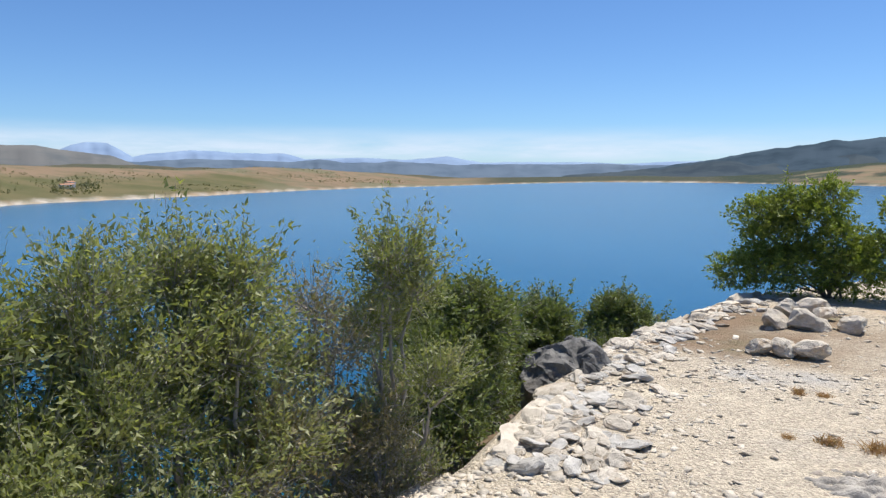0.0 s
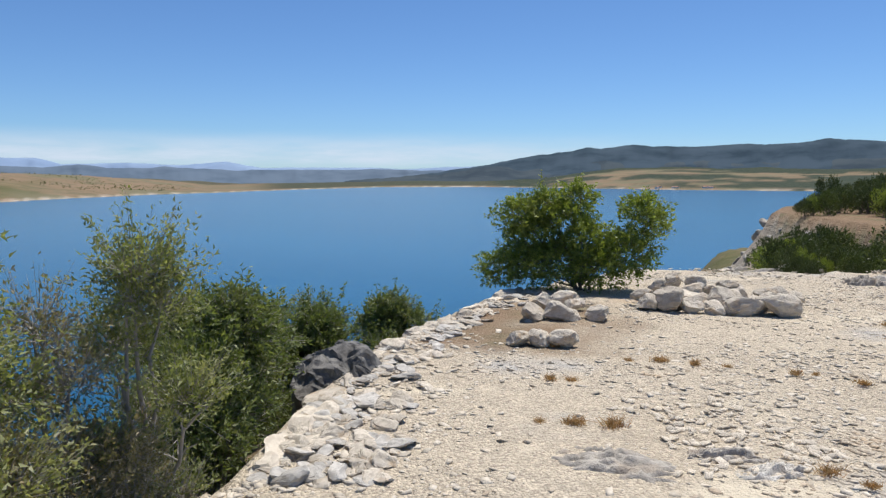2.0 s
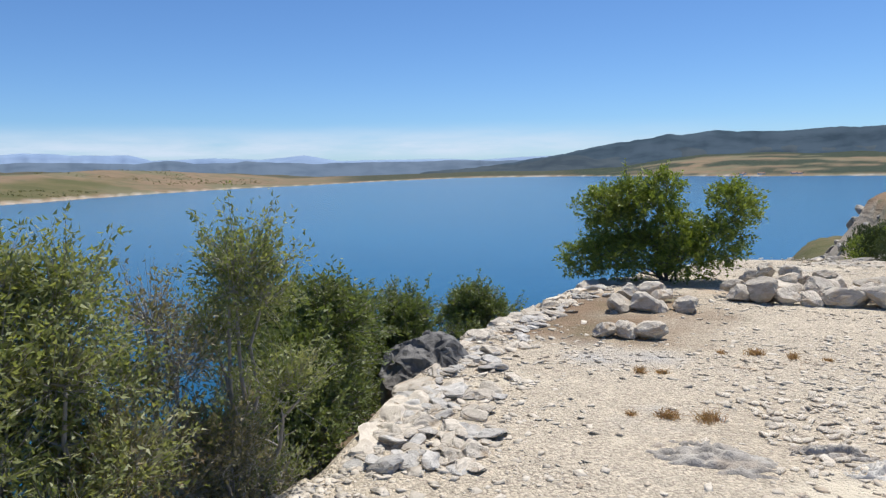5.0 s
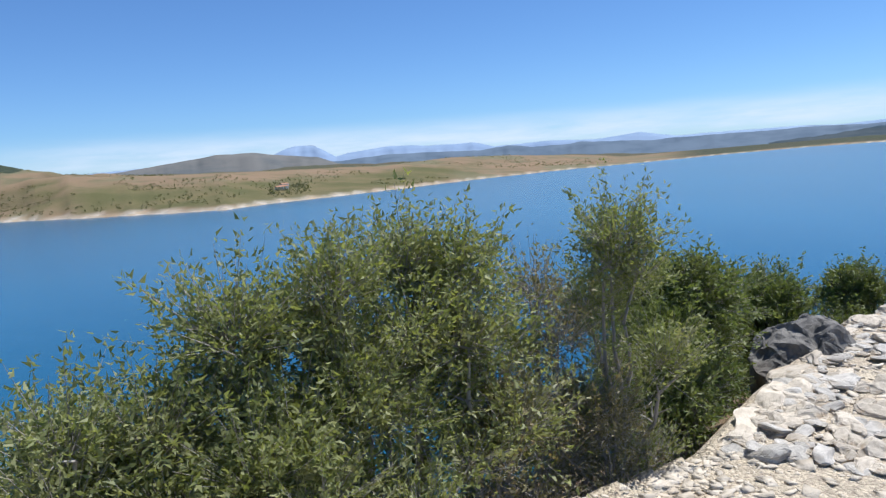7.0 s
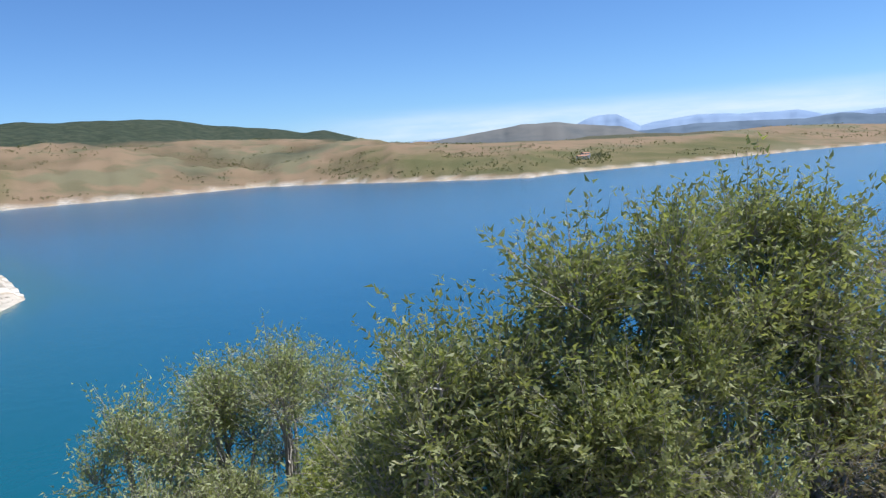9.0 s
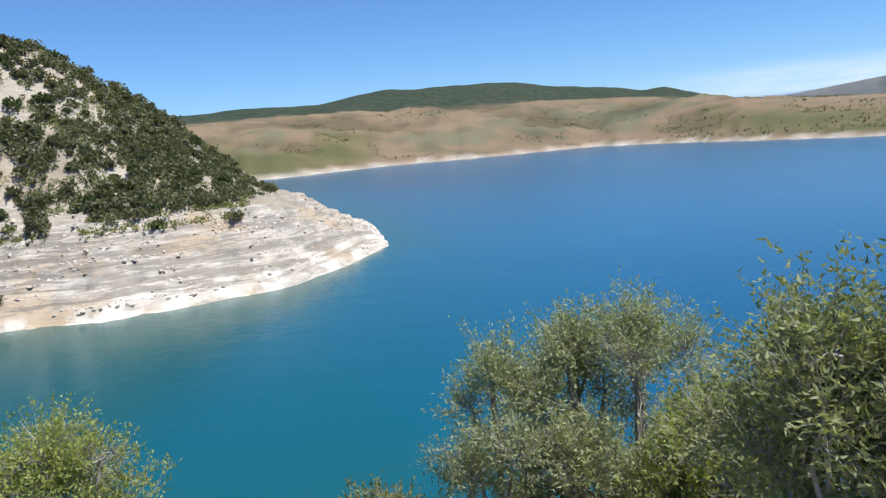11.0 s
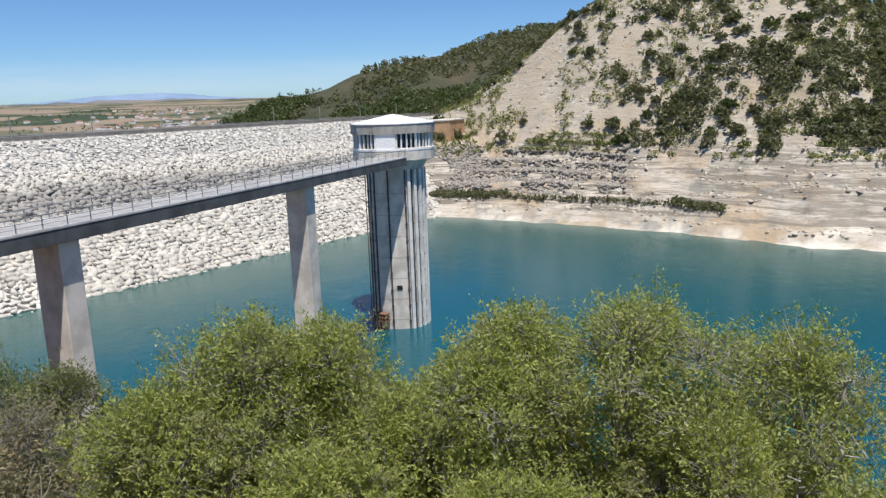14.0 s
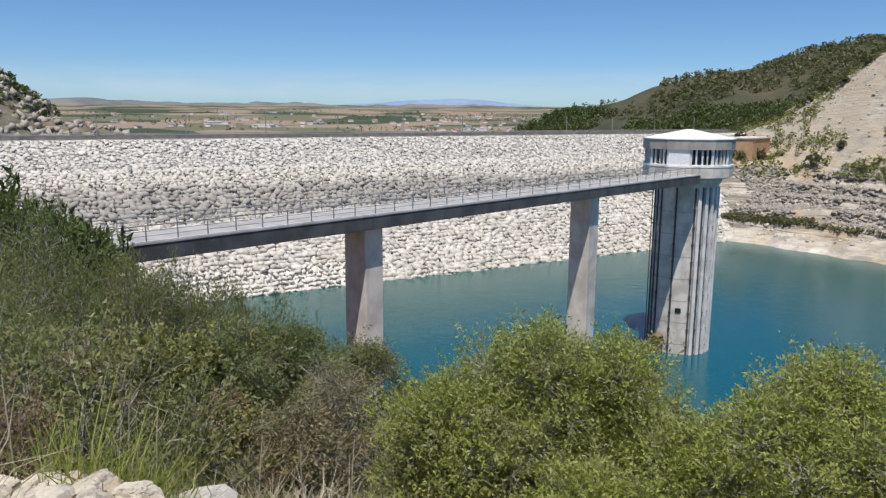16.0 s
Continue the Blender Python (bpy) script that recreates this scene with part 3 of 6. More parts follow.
def rock_mesh(name, seed, cuts=7, divisions=2, material=None, rough=1.0, shallow=0.2):
    """An angular stone about one metre across, resting near z = 0."""
    rnd = random.Random(seed)
    bm = bmesh.new()
    bmesh.ops.create_icosphere(bm, subdivisions=divisions, radius=0.5)
    for _ in range(cuts):
        n = Vector((rnd.gauss(0, 1), rnd.gauss(0, 1), rnd.gauss(0, 0.9))).normalized()
        h = rnd.uniform(shallow, shallow + 0.16)
        for v in bm.verts:
            k = v.co.dot(n) - h
            if k > 0:
                v.co -= n * k
    for v in bm.verts:
        if divisions > 1:
            v.co += Vector(noise.noise_vector(v.co * 5.1 + Vector((seed, 0, 0)))) * 0.03 * rough + Vector(noise.noise_vector(v.co * 13.0 + Vector((seed, 3, 0)))) * 0.014 * rough
            if rough > 1:
                v.co += Vector(noise.noise_vector(v.co * 27.0 + Vector((seed, 5, 0)))) * 0.008 * rough + v.co.normalized() * 0.05 * (noise.noise(v.co * 3.1 + Vector((seed, 9, 0))))
        v.co *= 1.25
        v.co.z *= 0.85
    me = bpy.data.meshes.new(name)
    bm.to_mesh(me)
    bm.free()
    if material:
        me.materials.append(material)
    return me


def rock_arrays(seed, divisions=1):
    me = rock_mesh("tmp", seed, 6, divisions)
    v = np.array([p.co for p in me.vertices])
    f = np.array([p.vertices for p in me.polygons])
    bpy.data.meshes.remove(me)
    return v, f


LOW_ROCKS = [rock_arrays(900 + k) for k in range(8)]


def block_arrays(seed):
    """A broken block of stone: a box with every corner knocked out of true and one chipped off."""
    rg = np.random.default_rng(seed)
    v = np.array([(x, y, z) for x in (-0.5, 0.5) for y in (-0.5, 0.5) for z in (-0.5, 0.5)]) * [1, 0.9, 0.9]
    v = v * rg.uniform(0.62, 1.05, (8, 1)) + rg.normal(0, 0.05, (8, 3))
    v[rg.integers(8)] *= 0.55
    f = np.array([(0, 1, 3), (0, 3, 2), (4, 6, 7), (4, 7, 5), (0, 4, 5), (0, 5, 1), (2, 3, 7), (2, 7, 6), (0, 2, 6), (0, 6, 4), (1, 5, 7), (1, 7, 3)])
    return v, f


BLOCKS = [block_arrays(60 + k) for k in range(12)]


def scatter_rocks(places, sizes, flats, rng, tilt=0.5, base=None, spin=3.14, pool=LOW_ROCKS):
    """Many stones in one set of arrays."""
    pieces = []
    for (x, y, z), s, fl in zip(places, sizes, flats):
        v, f = pool[rng.integers(len(pool))]
        q = np.array(Euler((rng.normal(0, tilt), rng.normal(0, tilt), rng.uniform(-spin, spin))).to_matrix())
        if base is not None:
            q = base @ q
        w = (v * [s * rng.uniform(0.75, 1.35), s * rng.uniform(0.7, 1.1), s * fl]) @ q.T
        pieces.append((w + [x, y, z], f))
    return joined(pieces)


def build_dam():
    dam = empty("dam", Matrix.Identity(4), "long rockfill dam faced with pale broken limestone blocks", "dam")
    bm = bmesh.new()
    s0, s1 = -95.0, 232.0
    prof = [(FOOT_D - 24, WATER_Z - 24 / FACE_RUN), (CREST_D, CREST_Z - 0.35), (CREST_D, CREST_Z), (CREST_D + 8.5, CREST_Z), (CREST_D + 60, CREST_Z - 34), (CREST_D + 60, -48), (FOOT_D - 24, -48)]
    a = [bm.verts.new(dam_point(s0, d, z)) for d, z in prof]
    b = [bm.verts.new(dam_point(s1, d, z)) for d, z in prof]
    for k in range(len(prof)):
        m = (k + 1) % len(prof)
        bm.faces.new((a[k], a[m], b[m], b[k]))
    bm.faces.new(a[::-1])
    bm.faces.new(b)
    bmesh.ops.recalc_face_normals(bm, faces=bm.faces)
    part("embankment", bm, plain_material("rubble_bed", (0.58, 0.55, 0.50), 0.95), dam)
    for off, name in ((0.5, "kerb"), (8.0, "kerb")):
        bm = bmesh.new()
        c = dam_point((s0 + s1) / 2, CREST_D + off, CREST_Z + 0.2)
        box(bm, c.x, c.y, c.z + 0.1, s1 - s0, 0.35, 0.8, math.degrees(math.atan2(DAM_U.y, DAM_U.x)))
        part(name, bm, KERB, dam, "dark grey concrete kerb along the crest road")
    rail = bmesh.new()
    for off in (7.6,):
        for h in (0.75, 1.05):
            c = dam_point((s0 + s1) / 2, CREST_D + off, CREST_Z + h)
            box(rail, c.x, c.y, c.z, s1 - s0, 0.08, 0.16, math.degrees(math.atan2(DAM_U.y, DAM_U.x)))
    part("guard_rail", rail, plain_material("galvanised", (0.34, 0.35, 0.35), 0.5, 0.6), dam, "grey steel guard rail")
    # lamp posts along the crest road
    me = bpy.data.meshes.new("crest_post")
    post = bmesh.new()
    box(post, 0, 0, 2.6, 0.16, 0.16, 5.2)
    box(post, 0.3, 0, 5.2, 0.8, 0.12, 0.1)
    post.to_mesh(me)
    post.free()
    me.materials.append(STEEL)
    for s in np.arange(-20, 225, 19.0):
        ob = new("crest_post", me)
        p = dam_point(s, CREST_D + 7.0, CREST_Z)
        ob.location = p
        tagged(ob, "thin grey lamp post on the dam's crest", "lamp post", "posts on the crest")
    # loose blocks on the face
    rng = np.random.default_rng(5)
    places, sizes, flats, near = [], [], [], []
    d = FOOT_D - 3.0
    while d < CREST_D - 0.3:
        z = WATER_Z + (d - FOOT_D) / FACE_RUN
        lower = (z + 14) < 0
        size = 1.2 if lower else (0.85 if z < -10.5 else 0.7)
        s = -60.0
        while s < 228:
            p = dam_point(s + rng.normal(0, 0.15), d + rng.normal(0, 0.15), z)
            k = size * rng.uniform(0.7, 1.35)
            if land(np.array([p.x]), np.array([p.y]))[0][0] < z + 0.4 if rng.random() < 0.02 else True:
                (near if (abs(s - 40) < 17 and z < -26.5 and len(near) < 290) else places).append((p.x, p.y, z + (0.12 if z < -10.5 else 0.03) * k, k))
            s += size * rng.uniform(0.75, 1.1)
        d += size * 0.82
    pieces = []
    lean = math.atan(1 / FACE_RUN)
    up = np.array(-DAM_N * math.sin(lean) + Vector((0, 0, math.cos(lean))))
    side = np.array(DAM_U)
    base = np.stack([side, np.cross(up, side), up], 1)
    for low, high, flat, tilt in ((-99, -18, 0.6, 0.2), (-18, -10.5, 0.72, 0.38), (-10.5, 9, 0.1, 0.05)):
        some = [p for p in places if low <= p[2] < high]
        pieces.append(scatter_rocks([p[:3] for p in some], [p[3] * (1.22 if high < 0 else 1.5) for p in some], flat * rng.uniform(0.75, 1.25, len(some)), rng, tilt, base, 0.5, BLOCKS))
    v, f = joined(pieces)
    rest = part("riprap", mesh_from("riprap", v, f, RIPRAP), None, dam)
    tagged(rest, kind="stuff")
    shared = [mesh_from("block", vv, ff, RIPRAP) for vv, ff in BLOCKS]
    for x, y, z, k in near:
        ob = new("block", shared[rng.integers(len(shared))])
        ob.parent = dam
        ob.matrix_world = Matrix.LocRotScale((x, y, z), Euler((rng.normal(0, 0.4), rng.normal(0, 0.4), rng.uniform(0, 6.28))), (k * 1.1, k * 0.9, k * 0.62))
    return dam


# ---- the intake tower and its footbridge ----
TOWER = Vector((-95.2, -54.25, 0))
DECK_Z = -6.1
DECK_START = TOWER + Vector((-0.16, 2.08, 0))
DECK_DIR = (Vector((-15.6, -46.66, 0)) - DECK_START).normalized()
DECK_TURN = math.degrees(math.atan2(DECK_DIR.y, DECK_DIR.x))
WHITE_PAINT = plain_material("white_paint", (0.80, 0.80, 0.79), 0.6)
RUST = plain_material("rusty_steel", (0.24, 0.13, 0.08), 0.8)


def glass_material():
    n = Nodes("window_glass")
    n.bsdf.inputs["Transmission Weight"].default_value = 0.55
    return n.done((0.10, 0.12, 0.13), 0.05, spec=0.6)


GLASS = glass_material()
DARK_PIPE = plain_material("dark_pipe", (0.10, 0.10, 0.11), 0.6, 0.3)


JOINT = concrete_material("joint_concrete", (0.50, 0.45, 0.39), (0.38, 0.34, 0.29))


def build_tower():
    tower = empty("intake_tower", Matrix.Translation(TOWER), "round grey concrete intake tower standing in the water", "tower")
    rad = 4.12
    bm = bmesh.new()
    ring(bm, [(rad, -46), (rad, -8.2), (4.7, -7.2), (4.7, -6.7)], 64)
    part("shaft", bm, CONCRETE, tower)
    # ribs and pipes down the side away from the bridge
    for a in (55, 69, 83, 97, 111):
        t = radians(a)
        bm = bmesh.new()
        box(bm, (rad + 0.1) * math.cos(t), (rad + 0.1) * math.sin(t), -27, 0.6, 0.5, 38, a, 0.06)
        part("rib", bm, CONCRETE_PALE, tower, "pale concrete rib")
    for a in (48, 62, 76, 90, 104, 14, -18, -30, -44):
        t = radians(a)
        bm = bmesh.new()
        box(bm, (rad + 0.04) * math.cos(t), (rad + 0.04) * math.sin(t), -27, 0.24, 0.2, 38, a)
        pipe = part("pipe", bm, DARK_PIPE, tower, "dark vertical pipe")
        for z in np.arange(-30.2, -9, 2.4):
            part("bracket", box(bmesh.new(), (rad + 0.08) * math.cos(t), (rad + 0.08) * math.sin(t), z, 0.34, 0.36, 0.14, a), DARK_PIPE, pipe)
    for z in np.arange(-30, -9, 3.1):
        bm = bmesh.new()
        ring(bm, [(rad + 0.005, z), (rad + 0.025, z), (rad + 0.025, z + 0.12), (rad + 0.005, z + 0.12)], 40, 0, cap=False)
        part("pour_joint", bm, JOINT, tower)
    t = radians(-52)
    ladder = part("ladder", box(bmesh.new(), (rad + 0.3) * math.cos(t) + 0.24 * math.sin(t), (rad + 0.3) * math.sin(t) - 0.24 * math.cos(t), -20, 0.06, 0.06, 24), RUST, tower, "thin steel ladder")
    part("ladder_rail", box(bmesh.new(), (rad + 0.3) * math.cos(t) - 0.24 * math.sin(t), (rad + 0.3) * math.sin(t) + 0.24 * math.cos(t), -20, 0.06, 0.06, 24), RUST, ladder)
    for z in np.arange(-31.5, -8.5, 0.4):
        part("rung", box(bmesh.new(), (rad + 0.3) * math.cos(t), (rad + 0.3) * math.sin(t), z, 0.04, 0.46, 0.04, -52), RUST, ladder)
    t = radians(-8)
    for k, dz in enumerate((0, 0.55, 1.1)):
        part("landing" if k == 0 else "landing_rail", box(bmesh.new(), (rad + 0.6) * math.cos(t), (rad + 0.6) * math.sin(t), WATER_Z + 1.4 + dz, 1.1, 2.3, 0.09, -8), RUST, tower, "rusty steel landing stage at the water" if k == 0 else "")
    for ox, oy in ((0.5, 1.05), (0.5, -1.05), (-0.3, 1.05), (-0.3, -1.05), (0.5, 0), (0.5, 0.5), (0.5, -0.5)):
        q = pose((rad + 0.6) * math.cos(t), (rad + 0.6) * math.sin(t), 0, 0, 0, -8) @ Vector((ox, oy, 0))
        part("landing_post", box(bmesh.new(), q.x, q.y, WATER_Z + 1.2, 0.1, 0.1, 2.8), RUST, tower)
    bm = bmesh.new()
    t = radians(29)
    box(bm, (rad - 0.05) * math.cos(t), (rad - 0.05) * math.sin(t), -25.1, 0.3, 0.78, 0.62, 29)
    part("vent", bm, plain_material("vent_dark", (0.02, 0.02, 0.02)), tower, "small dark opening")
    # the cabin: a many-sided room with windows all round
    turn = radians(18) + math.pi / 12
    bm = bmesh.new()
    ring(bm, [(4.7, -6.9), (5.75, -6.75), (5.95, -6.6), (5.95, -5.25), (5.8, -5.25)], 12, turn)
    part("floor_slab", bm, CONCRETE, tower)
    bm = bmesh.new()
    ring(bm, [(6.0, -5.24), (6.0, -4.98), (5.5, -4.98), (5.5, -5.24)], 12, turn, cap=False)
    part("parapet", bm, WHITE_PAINT, tower, "white sill band below the windows")
    for k in range(12):
        a0, a1 = turn + k * math.pi / 6, turn + (k + 1) * math.pi / 6
        p, q = Vector((math.cos(a0), math.sin(a0), 0)) * 5.6, Vector((math.cos(a1), math.sin(a1), 0)) * 5.6
        mid, ang = (p + q) / 2, math.degrees(math.atan2(q.y - p.y, q.x - p.x))
        length = (q - p).length
        if k == 11:
            bm = bmesh.new()
            box(bm, mid.x * 1.03, mid.y * 1.03, -4.6, length * 0.95, 0.25, 3.4, ang)
            part("door_panel", bm, WHITE_PAINT, tower, "white entrance panel facing the footbridge")
        win = part("window", box(bmesh.new(), mid.x, mid.y, -4.93, length, 0.2, 0.14, ang), CONCRETE, tower)
        part("pane", box(bmesh.new(), mid.x * 0.93, mid.y * 0.93, -3.95, length * 0.93, 0.04, 2.1, ang), GLASS, win, "dark window glass")
        for j in range(4):
            m = p.lerp(q, (j + 0.12 * (j == 2)) / 4)
            part("mullion", box(bmesh.new(), m.x * 1.005, m.y * 1.005, -3.93, 0.17 if j else 0.3, 0.26, 2.1, ang), WHITE_PAINT if (j + k) % 3 else CONCRETE, win)
    bm = bmesh.new()
    ring(bm, [(5.7, -2.9), (6.1, -2.9), (6.1, -1.62), (5.95, -1.55)], 12, turn)
    part("fascia", bm, concrete_material("brown_concrete", (0.40, 0.37, 0.33), (0.26, 0.24, 0.22)), tower, "brownish concrete fascia under the roof")
    bm = bmesh.new()
    ring(bm, [(6.2, -1.6), (6.2, -1.48), (0.3, -0.3)], 12, turn)
    part("roof", bm, WHITE_PAINT, tower, "white shallow pyramid roof")
    # a core that closes the room
    part("core", ring(bmesh.new(), [(2.2, -6.0), (2.2, -2.9)], 12), CONCRETE, tower)
    return tower


DECK_TOP = concrete_material("deck_concrete", (0.40, 0.39, 0.38), (0.30, 0.29, 0.285))
# concrete darkened so that the shade on the girder's face is in its colour
SHADED_GIRDER = concrete_material("shaded_girder_concrete", (0.105, 0.11, 0.115), (0.06, 0.063, 0.067))


def build_bridge():
    bridge = empty("footbridge", Matrix.LocRotScale(DECK_START + Vector((0, 0, DECK_Z)), Euler((0, 0, radians(DECK_TURN))), None), "long grey concrete footbridge on tall slab piers with steel railings", "bridge")
    x0, x1 = 4.7, 94.6
    mid, length = (x0 + x1) / 2, x1 - x0
    half = 2.1
    part("deck", box(bmesh.new(), mid, 0, -0.06, length, half * 2, 0.12, 0, 0.02), DECK_TOP, bridge, "grey worn concrete walkway")
    part("girder", box(bmesh.new(), mid, 0, -0.62, length, half * 2 - 0.08, 1.0, 0, 0.03), SHADED_GIRDER, bridge, "concrete girder with its shade painted into a dark colour")
    for side in (-1, 1):
        part("edge_kerb", box(bmesh.new(), mid, side * (half - 0.09), 0.05, length, 0.16, 0.1), CONCRETE_PALE, bridge)
        rail = part("railing", box(bmesh.new(), mid, side * (half - 0.08), 1.02, length, 0.06, 0.06), STEEL, bridge, "thin grey steel railing")
        for h in (0.4, 0.7):
            part("bar", box(bmesh.new(), mid, side * (half - 0.08), h, length, 0.03, 0.03), STEEL, rail)
        post = box(bmesh.new(), 0, 0, 0.5, 0.06, 0.06, 1.04)
        me = bpy.data.meshes.new("post")
        post.to_mesh(me)
        post.free()
        me.materials.append(STEEL)
        for x in np.arange(x0 + 0.5, x1, 2.0):
            ob = new("post", me)
            ob.parent = rail
            ob.location = (x, side * (half - 0.08), 0.02)
    for x in (28.85, 60.7):
        bm = bmesh.new()
        box(bm, x, 0, -20.6, 1.8, 2.55, 39.0, 0, 0.05)
        part("pier", bm, CONCRETE, bridge)
    return bridge


build_dam()
build_tower()
build_bridge()

# ---- pump house on the far bank ----
BROWN_WALL = concrete_material("brown_render", (0.54, 0.335, 0.185), (0.40, 0.255, 0.15))


def build_pump_house():
    a, r = radians(115.4), 258.0
    at = Vector((-math.sin(a) * r, math.cos(a) * r, -12.3))
    h = empty("pump_house", Matrix.LocRotScale(at, Euler((0, 0, radians(8))), None), "low brown rendered building with a flat roof", "building")
    part("wall", box(bmesh.new(), 0, 0, 2.4, 17.6, 7.6, 8.9, 0, 0.05), BROWN_WALL, h)
    part("roof", box(bmesh.new(), 0, 0, 7.05, 18.2, 8.2, 0.42, 0, 0.05), CONCRETE, h, "thin grey flat roof slab")
    part("door", box(bmesh.new(), -3.2, 3.85, 1.6, 2.2, 0.12, 4.6), RUST, h)


build_pump_house()

# ---- vegetation ----
def unit(v):
    return v / (np.linalg.norm(v, axis=-1, keepdims=True) + 1e-9)


def straight_twigs(base, tip, w0, w1):
    """Thin three-sided twigs between two arrays of points."""
    n = len(base)
    d = unit(tip - base)
    u = unit(np.cross(d, np.where(np.abs(d[:, 2:3]) > 0.9, [[1.0, 0, 0]], [[0, 0, 1.0]])))
    v = np.cross(d, u)
    rows = []
    for p, w in ((base, w0), (tip, w1)):
        for a in (0.0, 2.094, 4.189):
            rows.append(p + w * (math.cos(a) * u + math.sin(a) * v))
    verts = np.stack(rows, 1).reshape(-1, 3)
    k = np.arange(n)[:, None] * 6
    return verts, np.concatenate([k + [0, 1, 4, 3], k + [1, 2, 5, 4], k + [2, 0, 3, 5]])


def bush_meshes(name, seed, h, rad, lobes, twigs, per_twig, leaf, wide, leaf_mat, bark_mat, twig=0.12, sprays=0.06, trunk=0.012, squat=0.35, fine=True, bare=0.0):
    """Stems and foliage of one shrub of height h: limbs run to rounded leafy lobes, whose twigs carry single leaves."""
    rng = np.random.default_rng(seed)
    if isinstance(lobes, int):
        made = []
        for k in range(lobes):
            rho, a = math.sqrt((k + rng.random()) / lobes), k * 2.4 + rng.normal(0, 0.4)
            lr = rad * rng.uniform(0.27, 0.42)
            z = (h - lr) * (1 - squat * rho ** 1.6) * rng.uniform(0.72, 1.0)
            if k % 4 == 3:
                z *= rng.uniform(0.35, 0.6)
            made.append((math.cos(a) * rho * (rad - lr * 0.7), math.sin(a) * rho * (rad - lr * 0.7), max(z, lr * 0.7), lr))
        lobes = made
    L = np.array(lobes)
    stems = []
    for x, y, z, lr in L:
        if not fine:
            stems.append(tube(np.array([[0, 0, 0], [x * 0.4, y * 0.4, z * 0.6], [x, y, z]]), trunk * h * np.array([1, 0.7, 0.35]), 3))
            continue
        t = np.linspace(0, 1, 6)[:, None]
        end = np.array([x, y, z])
        line = np.concatenate([end[:2] * t ** 1.2, end[2] * t ** 0.9], 1) + rng.normal(0, 0.025 * h, (6, 3)) * t
        line[:, :2] += rng.normal(0, 0.03 * rad, 2)
        stems.append(tube(line, trunk * h * np.linspace(1, 0.35, 6), 5))
        for _ in range(5):
            t4 = np.linspace(0, 1, 4)[:, None]
            out = unit(rng.normal(0, 1, 3) + [0, 0, 0.4]) * lr * rng.uniform(0.4, 0.75)
            sub = line[rng.integers(3, 6)] + out * t4 + rng.normal(0, 0.02 * h, (4, 3)) * t4
            stems.append(tube(sub, trunk * h * 0.38 * np.linspace(1, 0.25, 4), 4))
    weight = L[:, 3] ** 2
    who = rng.choice(len(L), twigs, p=weight / weight.sum())
    u = unit(rng.normal(0, 1, (twigs, 3)) + [0, 0, 0.35])
    q = rng.uniform(0.3, 1.0, twigs) ** 0.6
    wob = 1 + 0.22 * np.sin(u[:, 0] * 5 + who * 1.7) * np.cos(u[:, 1] * 5 + who)
    tb = L[who, :3] + u * (L[who, 3] * q * wob)[:, None] * [1, 1, 0.92]
    td = unit(u * 0.75 + rng.normal(0, 0.5, (twigs, 3)) + [0, 0, 0.25])
    shoot = rng.random(twigs) < sprays
    td = np.where(shoot[:, None], unit(u * 0.5 + rng.normal(0, 0.22, (twigs, 3)) + [0, 0, 0.8]), td)
    tl = twig * rng.uniform(0.5, 1.3, twigs) * np.where(shoot, rng.uniform(1.3, 2.3, twigs), 1.0)
    if fine:
        stems.append(straight_twigs((tb - u * (L[who, 3] * 0.35)[:, None])[::1 if bare else 2], (tb + td * tl[:, None])[::1 if bare else 2], 0.0013 + 0.0006 * h, 0.0008))
    n = twigs * per_twig
    on = rng.choice(twigs, n, p=tl / tl.sum())
    if fine and bare:
        on = on[rng.random(n) < np.clip(1 - bare + bare * 1.7 * tb[on, 2] / h, 0, 1)]
        n = len(on)
    p = tb[on] + td[on] * (tl[on] * rng.uniform(0.0, 1.08, n))[:, None] + rng.normal(0, 0.01 * h, (n, 3))
    d = unit(td[on] * 0.7 + rng.normal(0, 0.6, (n, 3)))
    s = unit(np.cross(d, rng.normal(0, 1, (n, 3))))
    ll = (leaf * rng.uniform(0.6, 1.25, n))[:, None]
    ww = ll * wide
    v = np.stack([p + d * ll * 0.2 + s * ww * 1.35, p + d * ll * 1.1, p - d * ll * 0.1 - s * ww * 1.1], 1).reshape(-1, 3)
    v[:, 2] = np.maximum(v[:, 2], 0.01)
    f = np.arange(3 * n).reshape(-1, 3)
    sv, sf = joined(stems)
    top = float(np.percentile(v[:, 2], 99.85))
    return mesh_from(name + "_stems", sv, sf, bark_mat, True), mesh_from(name + "_leaves", v, f, leaf_mat), top, float(np.percentile(np.hypot(v[:, 0], v[:, 1]), 97))


def plant(kind, x, y, top, radius=1.0, name="shrub", label="", group="", z=None, category="shrub", spread=0.0):
    """A shrub of one kind standing at x, y, about radius wide, with its highest leaves at the height top."""
    stems, leaves, h, rad = kind
    base = (ground_z(x, y) if z is None else z) - 0.04
    k = max(top - base, 0.25) / h
    ob = new(name)
    radius = max(radius, spread * (top - base))
    ob.location, ob.rotation_euler, ob.scale = (x, y, base), (0, 0, (x * 37.1 + y * 91.7) % 6.28), (radius / rad, radius / rad, k)
    tagged(ob, label, category, group)
    part("trunk", stems, None, ob)
    part("foliage", leaves, None, ob)
    return ob


def polar(az, r):
    a = radians(az)
    return -math.sin(a) * r, math.cos(a) * r


